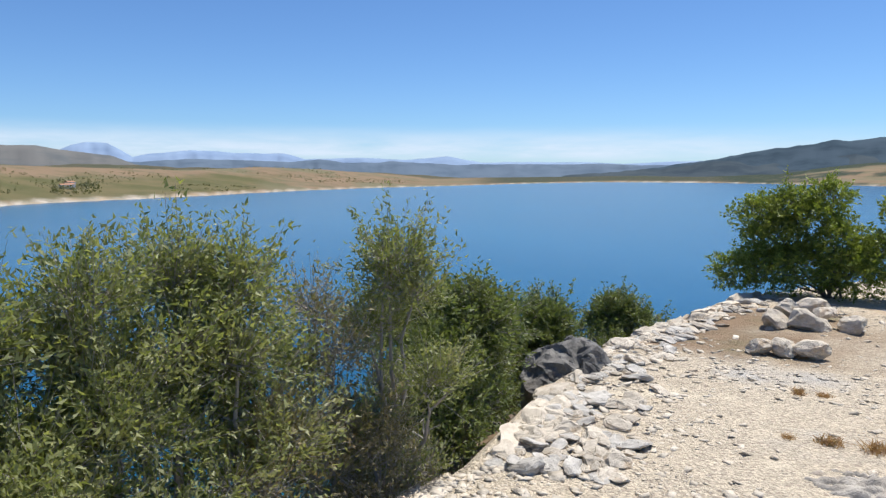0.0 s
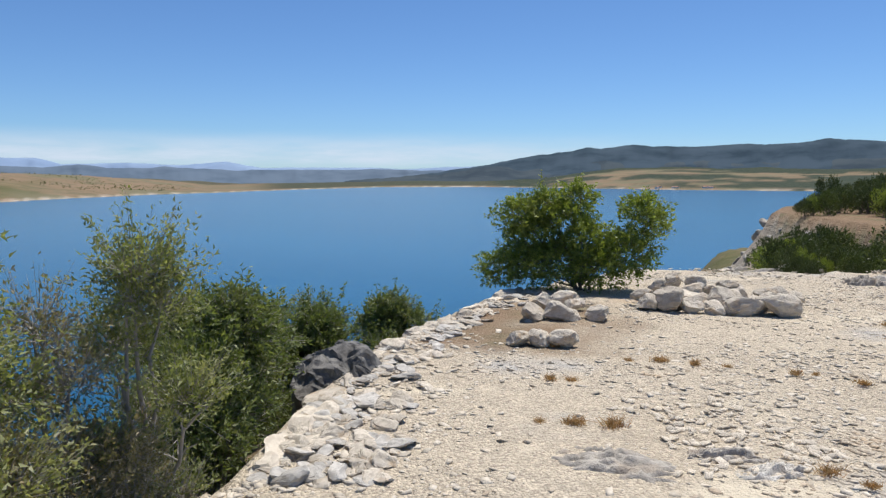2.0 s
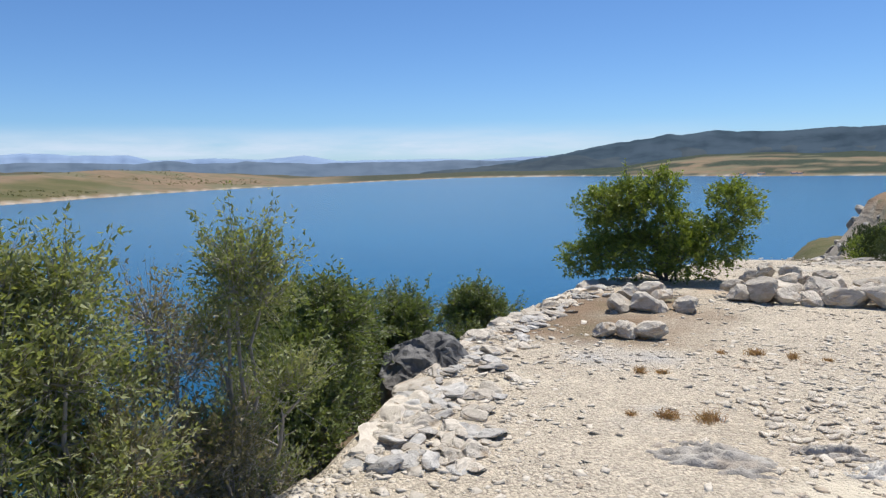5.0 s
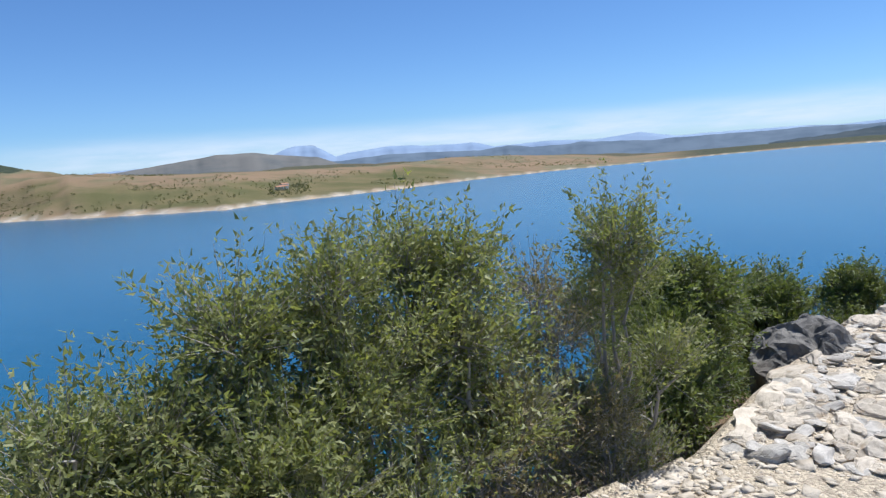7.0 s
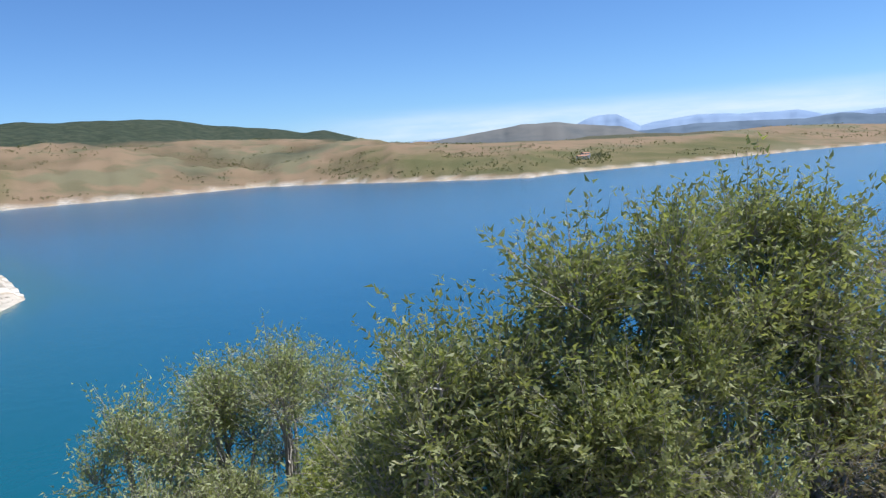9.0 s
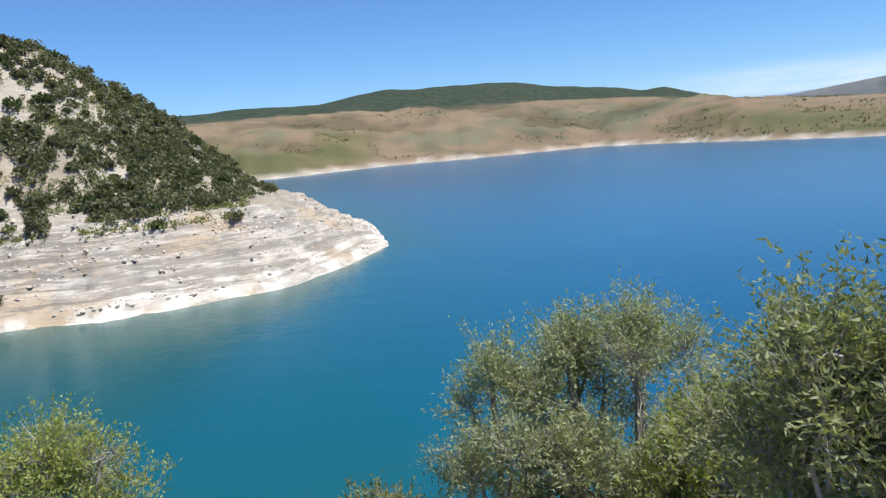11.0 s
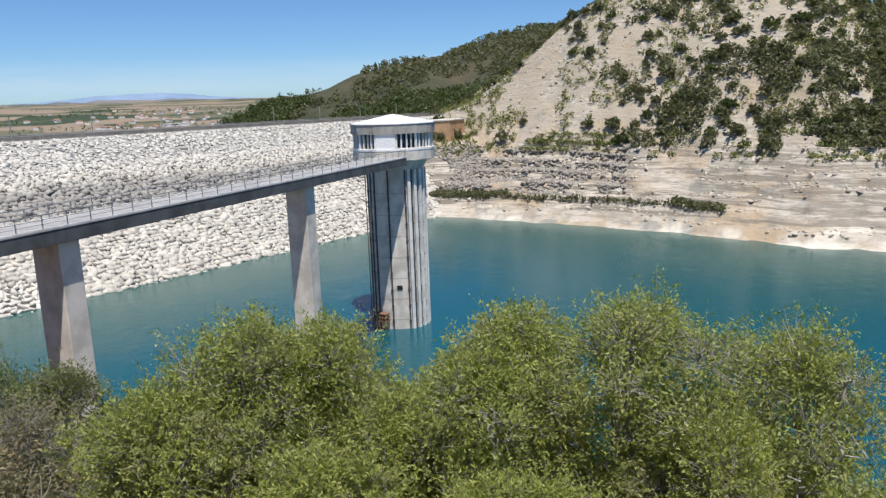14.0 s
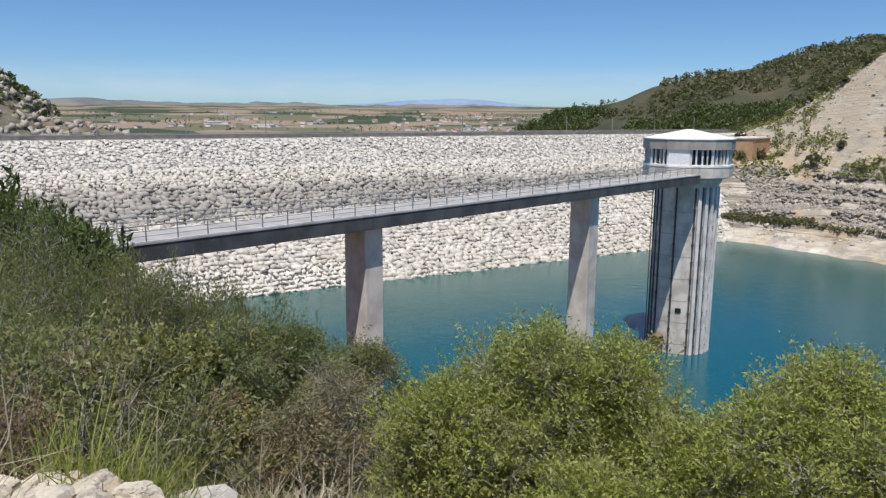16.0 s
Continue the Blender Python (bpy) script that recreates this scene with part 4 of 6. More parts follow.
OLIVE_TALL, GREEN_WIDE, DRY_TWIGS = ["olive"] * 2, ["green"] * 3, ["dry"] * 2
OLIVE_WIDE = [bush_meshes("olive_wide", 21 + k, 1.5, 0.8, 15, 500, 9, 0.05, 0.17, LEAF_OLIVE, BARK_GREY, 0.15, 0.09, 0.01) for k in range(3)]
DARK_WIDE = [bush_meshes("dark_wide", 41 + k, 1.5, 0.9, 15, 850, 9, 0.055, 0.24, LEAF_DARK, BARK, 0.13, 0.06, 0.01) for k in range(3)]
SCRUB = [bush_meshes("scrub", 61 + k, 1.2, 0.9, 14, 800, 11, 0.029, 0.22, m, BARK_GREY, 0.11, 0.12, 0.01) for k, m in enumerate((LEAF_SCRUB, LEAF_MID, LEAF_DRY, LEAF_SCRUB, LEAF_GREEN))]
MID_SCRUB = [bush_meshes("mid_scrub", 71 + k, 1.2, 0.9, 14, 210, 6, 0.10, 0.26, m, BARK_GREY, 0.14, 0.08, 0.01, 0.35, False) for k, m in enumerate((LEAF_SCRUB, LEAF_MID, LEAF_DRY, LEAF_SCRUB, LEAF_GREEN, LEAF_DARK))]
HEAD_SCRUB = [bush_meshes("head_scrub", 171 + k, 1.2, 0.9, 16, 620, 6, 0.058, 0.26, m, BARK, 0.1, 0.08, 0.01, 0.35, False) for k, m in enumerate((LEAF_HEAD, LEAF_HEAD, LEAF_HEAP, LEAF_DARK))]
FAR_SHRUB = [bush_meshes("far_shrub", 81 + k, 1.6, 1.15, 8, 120, 4, 0.30, 0.36, m, BARK, 0.2, 0.04, 0.012, 0.4, False) for k, m in enumerate((LEAF_HILL, LEAF_DARK, LEAF_HILL, LEAF_HILL))]
HEAP_BUSH = bush_meshes("heap_bush", 97, 1.75, 1.3, [(-0.85, 0, 1.2, 0.32), (-0.5, 0.1, 1.36, 0.3), (-0.05, 0.1, 1.5, 0.26), (-0.25, 0, 1.15, 0.32), (0.82, 0, 1.28, 0.3), (1.0, 0.1, 1.1, 0.24), (-0.7, 0.1, 0.85, 0.38), (0.1, -0.1, 0.85, 0.34), (0.6, -0.1, 0.62, 0.42), (0.2, -0.15, 0.42, 0.4), (-0.3, 0, 0.45, 0.42), (-1.15, 0.1, 0.35, 0.3), (-0.75, -0.05, 0.4, 0.35)], 3400, 12, 0.046, 0.24, LEAF_HEAP, BARK, 0.13, 0.05, 0.011)

# the shrubs just below the lookout's edge: azimuth, distance, top, width, kind, label
GREY_LABEL = "grey-green wild olive shrub on the slope below the lookout"
BRIGHT_LABEL = "dense bright green mastic shrub on the slope"
SCRUB_LABEL = "grey-green scrub with dry stems on the slope"
NEAR_SHRUBS = [
    (-5.64, -1.74, 0.13, 0.70, GREEN_WIDE[0], BRIGHT_LABEL),
    (-5.97, -0.69, -0.10, 0.48, GREEN_WIDE[1], BRIGHT_LABEL),
    (-4.89, -2.68, -0.14, 0.62, GREEN_WIDE[2], BRIGHT_LABEL),
    (-5.23, -1.22, -0.45, 0.52, GREEN_WIDE[2], BRIGHT_LABEL),
    (-4.76, -0.27, -0.66, 0.36, GREEN_WIDE[1], BRIGHT_LABEL),
    (-4.94, 0.05, -0.66, 0.26, SCRUB[2], "small shrub with dry orange leaves"),
    (-5.24, 0.62, -0.91, 0.50, SCRUB[0], SCRUB_LABEL),
    (-5.20, 1.40, -0.92, 0.50, SCRUB[3], SCRUB_LABEL),
    (-4.2, 0.8, -0.98, 0.5, SCRUB[4], SCRUB_LABEL),
    (-4.37, -4.36, 0.06, 0.56, GREEN_WIDE[2], BRIGHT_LABEL),
    (-4.80, -3.95, -0.04, 0.48, GREEN_WIDE[0], BRIGHT_LABEL),
    (-3.77, -4.71, -0.31, 0.54, GREEN_WIDE[1], BRIGHT_LABEL),
    (-5.14, -3.10, -0.45, 0.42, GREEN_WIDE[1], BRIGHT_LABEL),
    (-5.33, -2.63, 0.01, 0.50, GREEN_WIDE[0], BRIGHT_LABEL),
    (-4.58, -3.34, -0.48, 0.36, GREEN_WIDE[2], BRIGHT_LABEL),
    (-3.9, -3.5, -0.62, 0.5, GREEN_WIDE[0], BRIGHT_LABEL),
    (-4.1, -2.2, -0.72, 0.5, GREEN_WIDE[1], BRIGHT_LABEL),
    (-4.67, -6.95, -0.78, 0.63, SCRUB[0], SCRUB_LABEL),
    (-4.81, -8.66, -0.99, 0.80, SCRUB[1], SCRUB_LABEL),
    (-4.11, -9.03, -0.87, 0.80, SCRUB[0], SCRUB_LABEL),
    (-2.38, -7.05, -0.25, 0.7, "yellow", "shrub with yellowish leaves among dry stalks"),
    (-3.3, -7.5, -0.55, 0.6, DARK_WIDE[0], "dark green shrub in the scrub below the lookout"),
    (-3.55, -5.9, -0.45, 0.42, DRY_TWIGS[0], "leafless grey-brown shrub of dry twigs"),
    (-2.9, -6.6, -0.7, 0.4, "rust", "low reddish brown dry shrub between green ones"),
    (-1.73, -6.73, -0.13, 0.60, SCRUB[2], "dry brown shrub at the edge of the lookout"),
    (-3.0, -5.6, -0.62, 0.6, SCRUB[2], "dry brown shrub among grey stalks"),
    (-0.6, -6.3, -0.05, 0.5, SCRUB[2], "dry brown shrub at the edge of the lookout"),
    (-4.84, 2.89, 0.27, 0.46, OLIVE_WIDE[1], GREY_LABEL),
    (-4.53, 3.28, 0.36, 0.40, OLIVE_WIDE[2], GREY_LABEL),
    (-4.97, 2.32, 0.15, 0.48, OLIVE_WIDE[0], GREY_LABEL),
    (-4.4, 2.6, -0.35, 0.5, OLIVE_WIDE[1], GREY_LABEL),
    (-3.84, 3.28, -0.25, 0.48, SCRUB[4], SCRUB_LABEL),
    (-2.04, 1.99, 1.05, 0.26, OLIVE_TALL[0], GREY_LABEL),
    (-1.86, 2.21, 1.02, 0.20, OLIVE_TALL[1], GREY_LABEL),
    (-1.67, 2.52, 1.34, 0.27, OLIVE_TALL[0], GREY_LABEL),
    (-1.40, 2.83, 1.38, 0.33, OLIVE_WIDE[1], GREY_LABEL),
    (-1.21, 3.23, 1.45, 0.24, OLIVE_TALL[1], GREY_LABEL),
    (-0.96, 3.40, 1.38, 0.27, OLIVE_WIDE[2], GREY_LABEL),
    (-0.68, 3.86, 1.18, 0.26, DRY_TWIGS[0], "half-dead shrub of pale grey twigs"),
    (-0.26, 4.10, 1.46, 0.29, OLIVE_TALL[0], "slender wild olive with a dark trunk at the lookout's edge"),
    (0.2, 5.3, 0.90, 0.5, DARK_WIDE[0], "dark green bushy shrub behind the stone edge"),
    (0.0, 4.9, 0.62, 0.35, DARK_WIDE[1], "dark green bushy shrub behind the stone edge"),
    (0.5, 6.75, 0.5, 0.34, DARK_WIDE[2], "dark green bushy shrub behind the stone edge"),
    (-0.1, 5.6, 0.8, 0.5, DARK_WIDE[1], "dark green bushy shrub behind the stone edge"),
    (1.0, 6.95, 0.53, 0.3, DARK_WIDE[1], "dark green bushy shrub behind the stone edge"),
    (1.91, 8.05, 0.38, 0.38, DARK_WIDE[2], "dark green bushy shrub behind the stone edge"),
    (-1.21, 2.70, 1.0, 0.42, OLIVE_WIDE[0], GREY_LABEL),
    (-0.82, 3.43, 0.73, 0.32, DRY_TWIGS[1], "half-dead shrub of pale grey twigs"),
    (-0.35, 3.85, 0.5, 0.3, DRY_TWIGS[0], "half-dead shrub of pale grey twigs"),
    (-1.5, 2.35, 0.85, 0.32, OLIVE_WIDE[2], GREY_LABEL),
    (-2.6, 2.6, 0.75, 0.4, OLIVE_WIDE[0], GREY_LABEL),
]


def grown(seed, h, rad, style):
    """A shrub of its own: lobes fill a rounded crown of the height h and the radius rad, thinner towards the ground."""
    rg = np.random.default_rng(seed)
    size, leafmat, bark, leaf, wide, per, dense, spray, twig = {
        "olive": (0.15, LEAF_OLIVE, BARK_GREY, 0.032, 0.19, 16, 360, 0.42, 0.145),
        "silver": (0.15, LEAF_SILVER, BARK_GREY, 0.032, 0.19, 14, 280, 0.4, 0.15),
        "green": (0.27, LEAF_GREEN, BARK_GREY, 0.03, 0.23, 12, 640, 0.2, 0.095),
        "dark": (0.2, LEAF_MID, BARK_GREY, 0.034, 0.22, 12, 340, 0.1, 0.12),
        "dry": (0.16, LEAF_DRY, BARK_GREY, 0.03, 0.2, 3, 520, 0.25, 0.14),
        "scrub": (0.19, LEAF_SCRUB, BARK_GREY, 0.036, 0.2, 8, 380, 0.15, 0.11),
        "yellow": (0.16, LEAF_YELLOW, BARK, 0.036, 0.34, 10, 420, 0.12, 0.11),
        "rust": (0.15, LEAF_RUST, BARK_GREY, 0.03, 0.22, 6, 420, 0.2, 0.12),
        "brown": (0.17, LEAF_DRY, BARK_GREY, 0.036, 0.2, 7, 330, 0.15, 0.11)}[style]
    zc = max(h - rad * 1.15, h * 0.45)
    lobes = []
    n = int(np.clip(9 * rad * (h + rad) / (size * 7.5), 9, 36))
    if style == "green":
        n = int(np.clip(26 * rad * (h + rad), 14, 44))
    for k in range(n):
        z = h - size * 0.75 - (h - size * 1.6) * ((k + rg.random()) / n) ** 1.25
        env = math.sqrt(max(1 - ((z - zc) / (h - zc)) ** 2, 0.04)) if z > zc else 0.72 + 0.28 * z / zc
        lr = size * rg.uniform(0.75, 1.35)
        rho = max(rad * env - lr * 0.5, 0.02) * (rg.random() ** 0.45) * min(1.0, (k + 0.3) / 4)
        a = k * 2.4 + rg.normal(0, 0.5)
        lobes.append((math.cos(a) * rho, math.sin(a) * rho, max(z, lr), lr))
    area = sum(l[3] ** 2 for l in lobes) * 12.6
    return bush_meshes(style, seed, h, rad, lobes, int(np.clip(area * dense, 300, 4300)), per, leaf, wide, leafmat, bark, twig, spray, 0.011, bare={"olive": 0.75, "silver": 0.3, "dark": 0.6, "scrub": 0.5, "green": 0.7}.get(style, 0.0))


def style_of(kind):
    if isinstance(kind, str):
        return kind
    for name, kinds in (("olive", OLIVE_WIDE), ("green", SCRUB[4:]), ("dark", DARK_WIDE + SCRUB[1:2]), ("brown", SCRUB[2:3])):
        if kind in kinds:
            return name
    return "scrub"


for k, (x, y, top, radius, kind, label) in enumerate(NEAR_SHRUBS):
    style = "silver" if x < -3 and kind in OLIVE_WIDE else style_of(kind)
    tall = top - ground_z(x, y) + 0.04
    radius = max(radius * {"green": 1.15, "olive": 1.3, "silver": 1.35}.get(style, 1.3), tall * 0.24 if style in ("green", "olive", "silver") else 0.3)
    plant(grown(700 + k, tall, radius, style), x, y, top, radius, "shrub", label, "shrubs below the lookout")

# scrub on the slope that falls to the lake
rng = np.random.default_rng(77)
count = 0
while count < 180:
    az = rng.uniform(-14, 172) if count % 3 else rng.uniform(140, 172)
    r = 5.8 + (56 if az > 150 else 44) * rng.random() ** 1.5
    x, y = polar(az, r)
    e = float(edge_distance(np.array([x]), np.array([y]))[0])
    if e < 0.9 or (10 < az < 150 and r < 7.5) or (az < 10 and r < 6.5):
        continue
    g = ground_z(x, y)
    if g < -27:
        continue
    count += 1
    tall = rng.uniform(0.8, 1.5) + 0.015 * r
    fine = r < 13
    if az < 10:
        tall = rng.uniform(1.0, 1.5)
        kind = (DARK_WIDE + OLIVE_WIDE[:1])[rng.integers(4)] if fine else MID_SCRUB[(1, 5, 0)[rng.integers(3)]]
    else:
        kind = SCRUB[rng.integers(5)] if fine else MID_SCRUB[rng.integers(6)]
    plant(kind, x, y, g + tall, tall * rng.uniform(0.55, 0.85), "slope_shrub", "low mixed scrub of olive green and dry twigs on the slope", "scrub on the lake slope", g)

# shrubs by the ridge towards the dam
for az, r, top, w, k in ((167.5, 19, -0.1, 1.5, 1), (165, 23, -1.0, 1.6, 5), (169, 26, 0.0, 1.8, 5), (163.5, 29, -2.4, 1.6, 1), (166.5, 15, -0.6, 1.1, 1), (161, 20, -2.2, 1.3, 1), (170, 13, 0.1, 1.0, 5), (160, 34, -5.4, 1.5, 0), (163, 36, -4.2, 1.7, 1), (167, 33, -1.6, 2.0, 5), (158, 27, -4.6, 1.3, 0), (165, 42, -3.4, 2.0, 1)):
    x, y = polar(az, r)
    plant(SCRUB[k % 5] if r < 21 else MID_SCRUB[k], x, y, top, w, "slope_shrub", "dark green shrub on the ridge beside the footbridge", "scrub on the lake slope")

plant(grown(790, 1.0, 0.5, "rust"), -1.02, -5.3, ground_z(-1.02, -5.3) + 1.0, 0.5, "shrub", "reddish dry brown shrub behind the heap of pale stones", "shrubs below the lookout")

# taller wild olives on the slope under the footbridge
for az, r, el, w in ((161, 18, -9.0, 1.2), (158.6, 19, -10.2, 1.3), (156.2, 20, -11.2, 1.3), (154, 20, -12.0, 1.2), (151.6, 19, -13.2, 1.2), (149, 18, -14.8, 1.2), (146, 17, -16.4, 1.1)):
    x, y = polar(az, r)
    plant(SCRUB[1] if r % 2 else SCRUB[3], x - 0.2, y - 0.92, 1.54 + r * math.tan(radians(el)), w, "slope_tree", "small grey-green wild olive on the slope under the footbridge", "wild olives on the slope", category="tree")

# a wooden pole on the slope by the footbridge
px, py = polar(168.75, 20.0)
pole = new("wooden_pole")
pole.location = (px, py, ground_z(px, py) - 0.2)
tagged(pole, "thin grey weathered wooden pole standing in the scrub", "pole")
qx, qy = polar(168.95, 20.0)
tall = 3.25 - pole.location.z
wood = tube(np.array([[0, 0, 0], [(qx - px) * 0.5, (qy - py) * 0.5, tall * 0.5], [qx - px, qy - py, tall]]), np.array([0.085, 0.07, 0.045]), 8)
part("shaft", mesh_from("pole_shaft", *wood, BARK_GREY, True), None, pole)
part("cap", box(bmesh.new(), qx - px, qy - py, tall + 0.05, 0.12, 0.12, 0.14, 0, 0.02), DARK_PIPE, pole, "small dark cap")

# the big bush behind the stone heaps
bush = plant(HEAP_BUSH, 5.05, 9.55, 1.55, 1.22, "bush", "leafy green wild olive bush behind the heaps of stones", z=ground_z(4.8, 9.0))
bush.rotation_euler = (0, 0, radians(-27))

# scrub on the headland beside the track, under the line of its crest
HEADLAND_EL = [(40, -4.5), (41, -3.2), (42.4, -1.6), (44.2, -0.5), (46.5, 0.1), (50, 0.7), (52.5, -0.3), (54.6, -1.6), (57, -3)]
FRONT_EL = [(14, -5.7), (17, -5.0), (20, -4.3), (26, -3.45), (33, -2.75)]
count = 0
while count < 295:
    az = -rng.uniform(40.3, 56.5)
    r = 14.3 + 44 * rng.random() ** 1.25
    x, y = polar(az, r)
    if az < max(-52.9 - (r - 14.9) * 0.4, -55.6):
        continue
    e = float(edge_distance(np.array([x]), np.array([y]))[0])
    if e > 7 or (33.5 < r < 37.5 and -48.0 < az < -44.6):
        continue
    g = ground_z(x, y)
    crest = float(table(-az, HEADLAND_EL))
    if r < 34:
        front = float(table(r, FRONT_EL))
        crest = min(crest, front + (crest - 0.1 - 0.06 * (34 - r) - front) * min(max((-az - 48.3) / 1.8, 0.0), 1.0))
    tall = min(rng.uniform(0.8, 1.4) if r < 24 else rng.uniform(1.2, 2.5), (1.6 + r * math.tan(radians(crest)) - g) * rng.uniform(0.6, 1.0))
    if tall < 0.32 or az > -40.3 - max(30 - r, 0) * 0.1:
        continue
    count += 1
    kind = HEAD_SCRUB[(0, 1, 3, 1, 0, 2, 0, 3)[rng.integers(8)]]
    plant(kind, x, y, g + tall, tall * rng.uniform(0.42, 0.7), "headland_shrub", "rounded dark green shrub on the headland by the track", "scrub on the headland", g)
# narrow young trees on the headland's crest
for az, r, el, w in ((-44.55, 43, 0.25, 0.45), (-43.75, 44, 0.1, 0.4), (-46.9, 45, 0.35, 0.7), (-48.2, 46, 0.3, 0.8), (-50.6, 46, 1.0, 1.1), (-51.4, 47, 0.75, 1.0), (-49.5, 44, 0.45, 0.9)):
    x, y = polar(az, r)
    plant(HEAD_SCRUB[0], x, y, 1.6 + r * math.tan(radians(el)), w, "young_tree", "narrow dark young tree on the crest of the headland", "young trees on the headland", category="tree")


def pine_meshes(seed, h):
    return bush_meshes("pine", seed, h, h * 0.4, 18, 620, 8, 0.2, 0.22, LEAF_HEAD, BARK, 0.45, 0.06, 0.016, 0.3, False)


PINES = [pine_meshes(131 + k, 6.5) for k in range(2)]
for k in range(13):
    az, r = -55.4 - 1.0 * k, 62 + rng.uniform(-8, 14)
    x, y = polar(az, r)
    plant(PINES[k % 2], x, y, ground_z(x, y) + rng.uniform(3.3, 4.3), 2.0, "pine", "dark pine tree beside the gravel track", "pines by the track", category="tree")

for k in range(26):
    x, y = polar(-54.6 - 0.55 * k, 58 + rng.uniform(-6, 8))
    g = ground_z(x, y)
    plant(HEAD_SCRUB[k % 2], x, y, g + rng.uniform(1.2, 2.4), rng.uniform(1.0, 1.5), "headland_shrub", "rounded dark green shrub at the foot of the pines", "scrub on the headland", g)

# shrubs on the rocky hill
def on_hill(az, r, x, y, z, m):
    patch = fbm(x, y, 1 / 17.0, 3, 123)
    want = 0.30 + 0.12 * (az < 96) - 0.22 * (az > 105) * (z < 20) + 0.25 * (z > 22) + 0.12 * ((z > -12) & (z < 8))
    return (z > -15.5 + 6 * patch) & (patch > 0.12 - want)


def woods(name, places, seed, material, label, leaf=0.9, per=26):
    """Far trees, too many to count, in one mesh of leaf clumps."""
    rg = np.random.default_rng(seed)
    p = np.array(places)
    n = len(p) * per
    who = np.repeat(np.arange(len(p)), per)
    size = p[who, 3:4]
    d = unit(rg.normal(0, 1, (n, 3)))
    c = p[who, :3] + d * size * rg.uniform(0.25, 0.62, (n, 1)) * [1.1, 1.1, 1.0] + [0, 0, 0.5] * size
    a, b = unit(rg.normal(0, 1, (n, 3))), unit(rg.normal(0, 1, (n, 3)))
    s = size * rg.uniform(0.14, 0.3, (n, 1)) * leaf
    v = np.stack([c - a * s, c + b * s, c + a * s, c - b * s], 1).reshape(-1, 3)
    ob = new(name, mesh_from(name, v, np.arange(4 * n).reshape(-1, 4), material))
    return tagged(ob, label, "trees", kind="stuff")


def spots(n, az0, az1, r0, r1, lo, hi, test=None):
    out = []
    while len(out) < n:
        az, r = rng.uniform(az0, az1, 4000), rng.uniform(r0, r1, 4000)
        x, y = -np.sin(np.radians(az)) * r, np.cos(np.radians(az)) * r
        z, m = land(x, y)
        ok = z > WATER_Z + 1.5
        if test:
            ok &= test(az, r, x, y, z, m)
        for i in np.nonzero(ok)[0][: n - len(out)]:
            out.append((x[i], y[i], z[i], rng.uniform(lo, hi)))
    return out


woods("bank_grass", spots(2600, 96, 119.5, 215, 275, 0.5, 1.3, lambda az, r, x, y, z, m: (z > -15.5) & (z < -10.5) & (fbm(x, y, 1 / 15.0, 3, 69) > -0.1)), 35, LEAF_SCRUB, "olive and straw grass on the bank above the rubble", per=10)
woods("shoulder_pines", spots(1500, 113, 133, 320, 470, 2.6, 5.0, lambda az, r, x, y, z, m: (z < 4) & (fbm(x, y, 1 / 40.0, 3, 6) > -0.3)), 33, LEAF_DARK, "dense dark pines at the foot of the ridge behind the dam", leaf=0.5, per=60)
woods("shoulder_wood", spots(3000, 97, 131, 330, 520, 1.6, 3.8, lambda az, r, x, y, z, m: fbm(x, y, 1 / 30.0, 3, 5) > -0.2), 3, LEAF_HILL, "dark pine and oak scrub on the ridge beyond the hill", per=20)
for x, y, z, size in spots(298, 78, 118, 196, 300, 2.2, 5.2, on_hill):
    plant(FAR_SHRUB[rng.integers(4)], x, y, z + size * 0.8, size * rng.uniform(0.45, 0.65), "hill_shrub", "dark round shrub on the pale rocky hillside", "shrubs on the rocky hill", z)
woods("hill_thicket", spots(1300, 74.5, 92, 200, 300, 1.2, 2.6, lambda az, r, x, y, z, m: (z > -13) & (fbm(x, y, 1 / 9.0, 3, 123) > -0.06 + (az - 80) * 0.035)), 4, LEAF_HILL, "dense dark scrub on the hill's flank")
woods("hill_bushes", spots(300, 85, 103, 200, 298, 1.8, 3.6, lambda az, r, x, y, z, m: (z > -16) & (z < 13) & (fbm(x, y, 1 / 8.0, 3, 143) > 0.02)) + spots(480, 82, 104, 205, 298, 2.0, 3.8, lambda az, r, x, y, z, m: (z > -13) & (fbm(x, y, 1 / 13.0, 3, 133) > 0.16 - 0.3 * (z > 24) - 0.12 * (az < 92))), 24, LEAF_HILL, "dark green shrubs between the rocks of the hill", leaf=0.7, per=46)
woods("hill_brush", spots(2800, 78, 120, 195, 300, 0.8, 2.0, lambda az, r, x, y, z, m: (z > -17) & (fbm(x, y, 1 / 9.0, 3, 124) > 0.0)), 14, LEAF_SCRUB, "small grey-green bushes and dry brush between the rocks", per=14)
rocks_on = spots(2600, 68, 119, 168, 292, 0.35, 1.5, lambda az, r, x, y, z, m: (m["rock"] > 0.4) & (fbm(x, y, 1 / 11.0, 3, 66) > -0.02 - 0.2 * (az > 100)))
v, f = scatter_rocks([(p[0], p[1], p[2] + 0.05) for p in rocks_on], [p[3] for p in rocks_on], rng.uniform(0.35, 0.75, len(rocks_on)), rng, 0.4)
shore_on = spots(4400, 102, 119.5, 180, 262, 0.6, 1.7, lambda az, r, x, y, z, m: (z > -26.5) & (z < -14) & (fbm(x, y, 1 / 13.0, 3, 68) > -0.2 + 0.02 * np.abs(z + 20)))
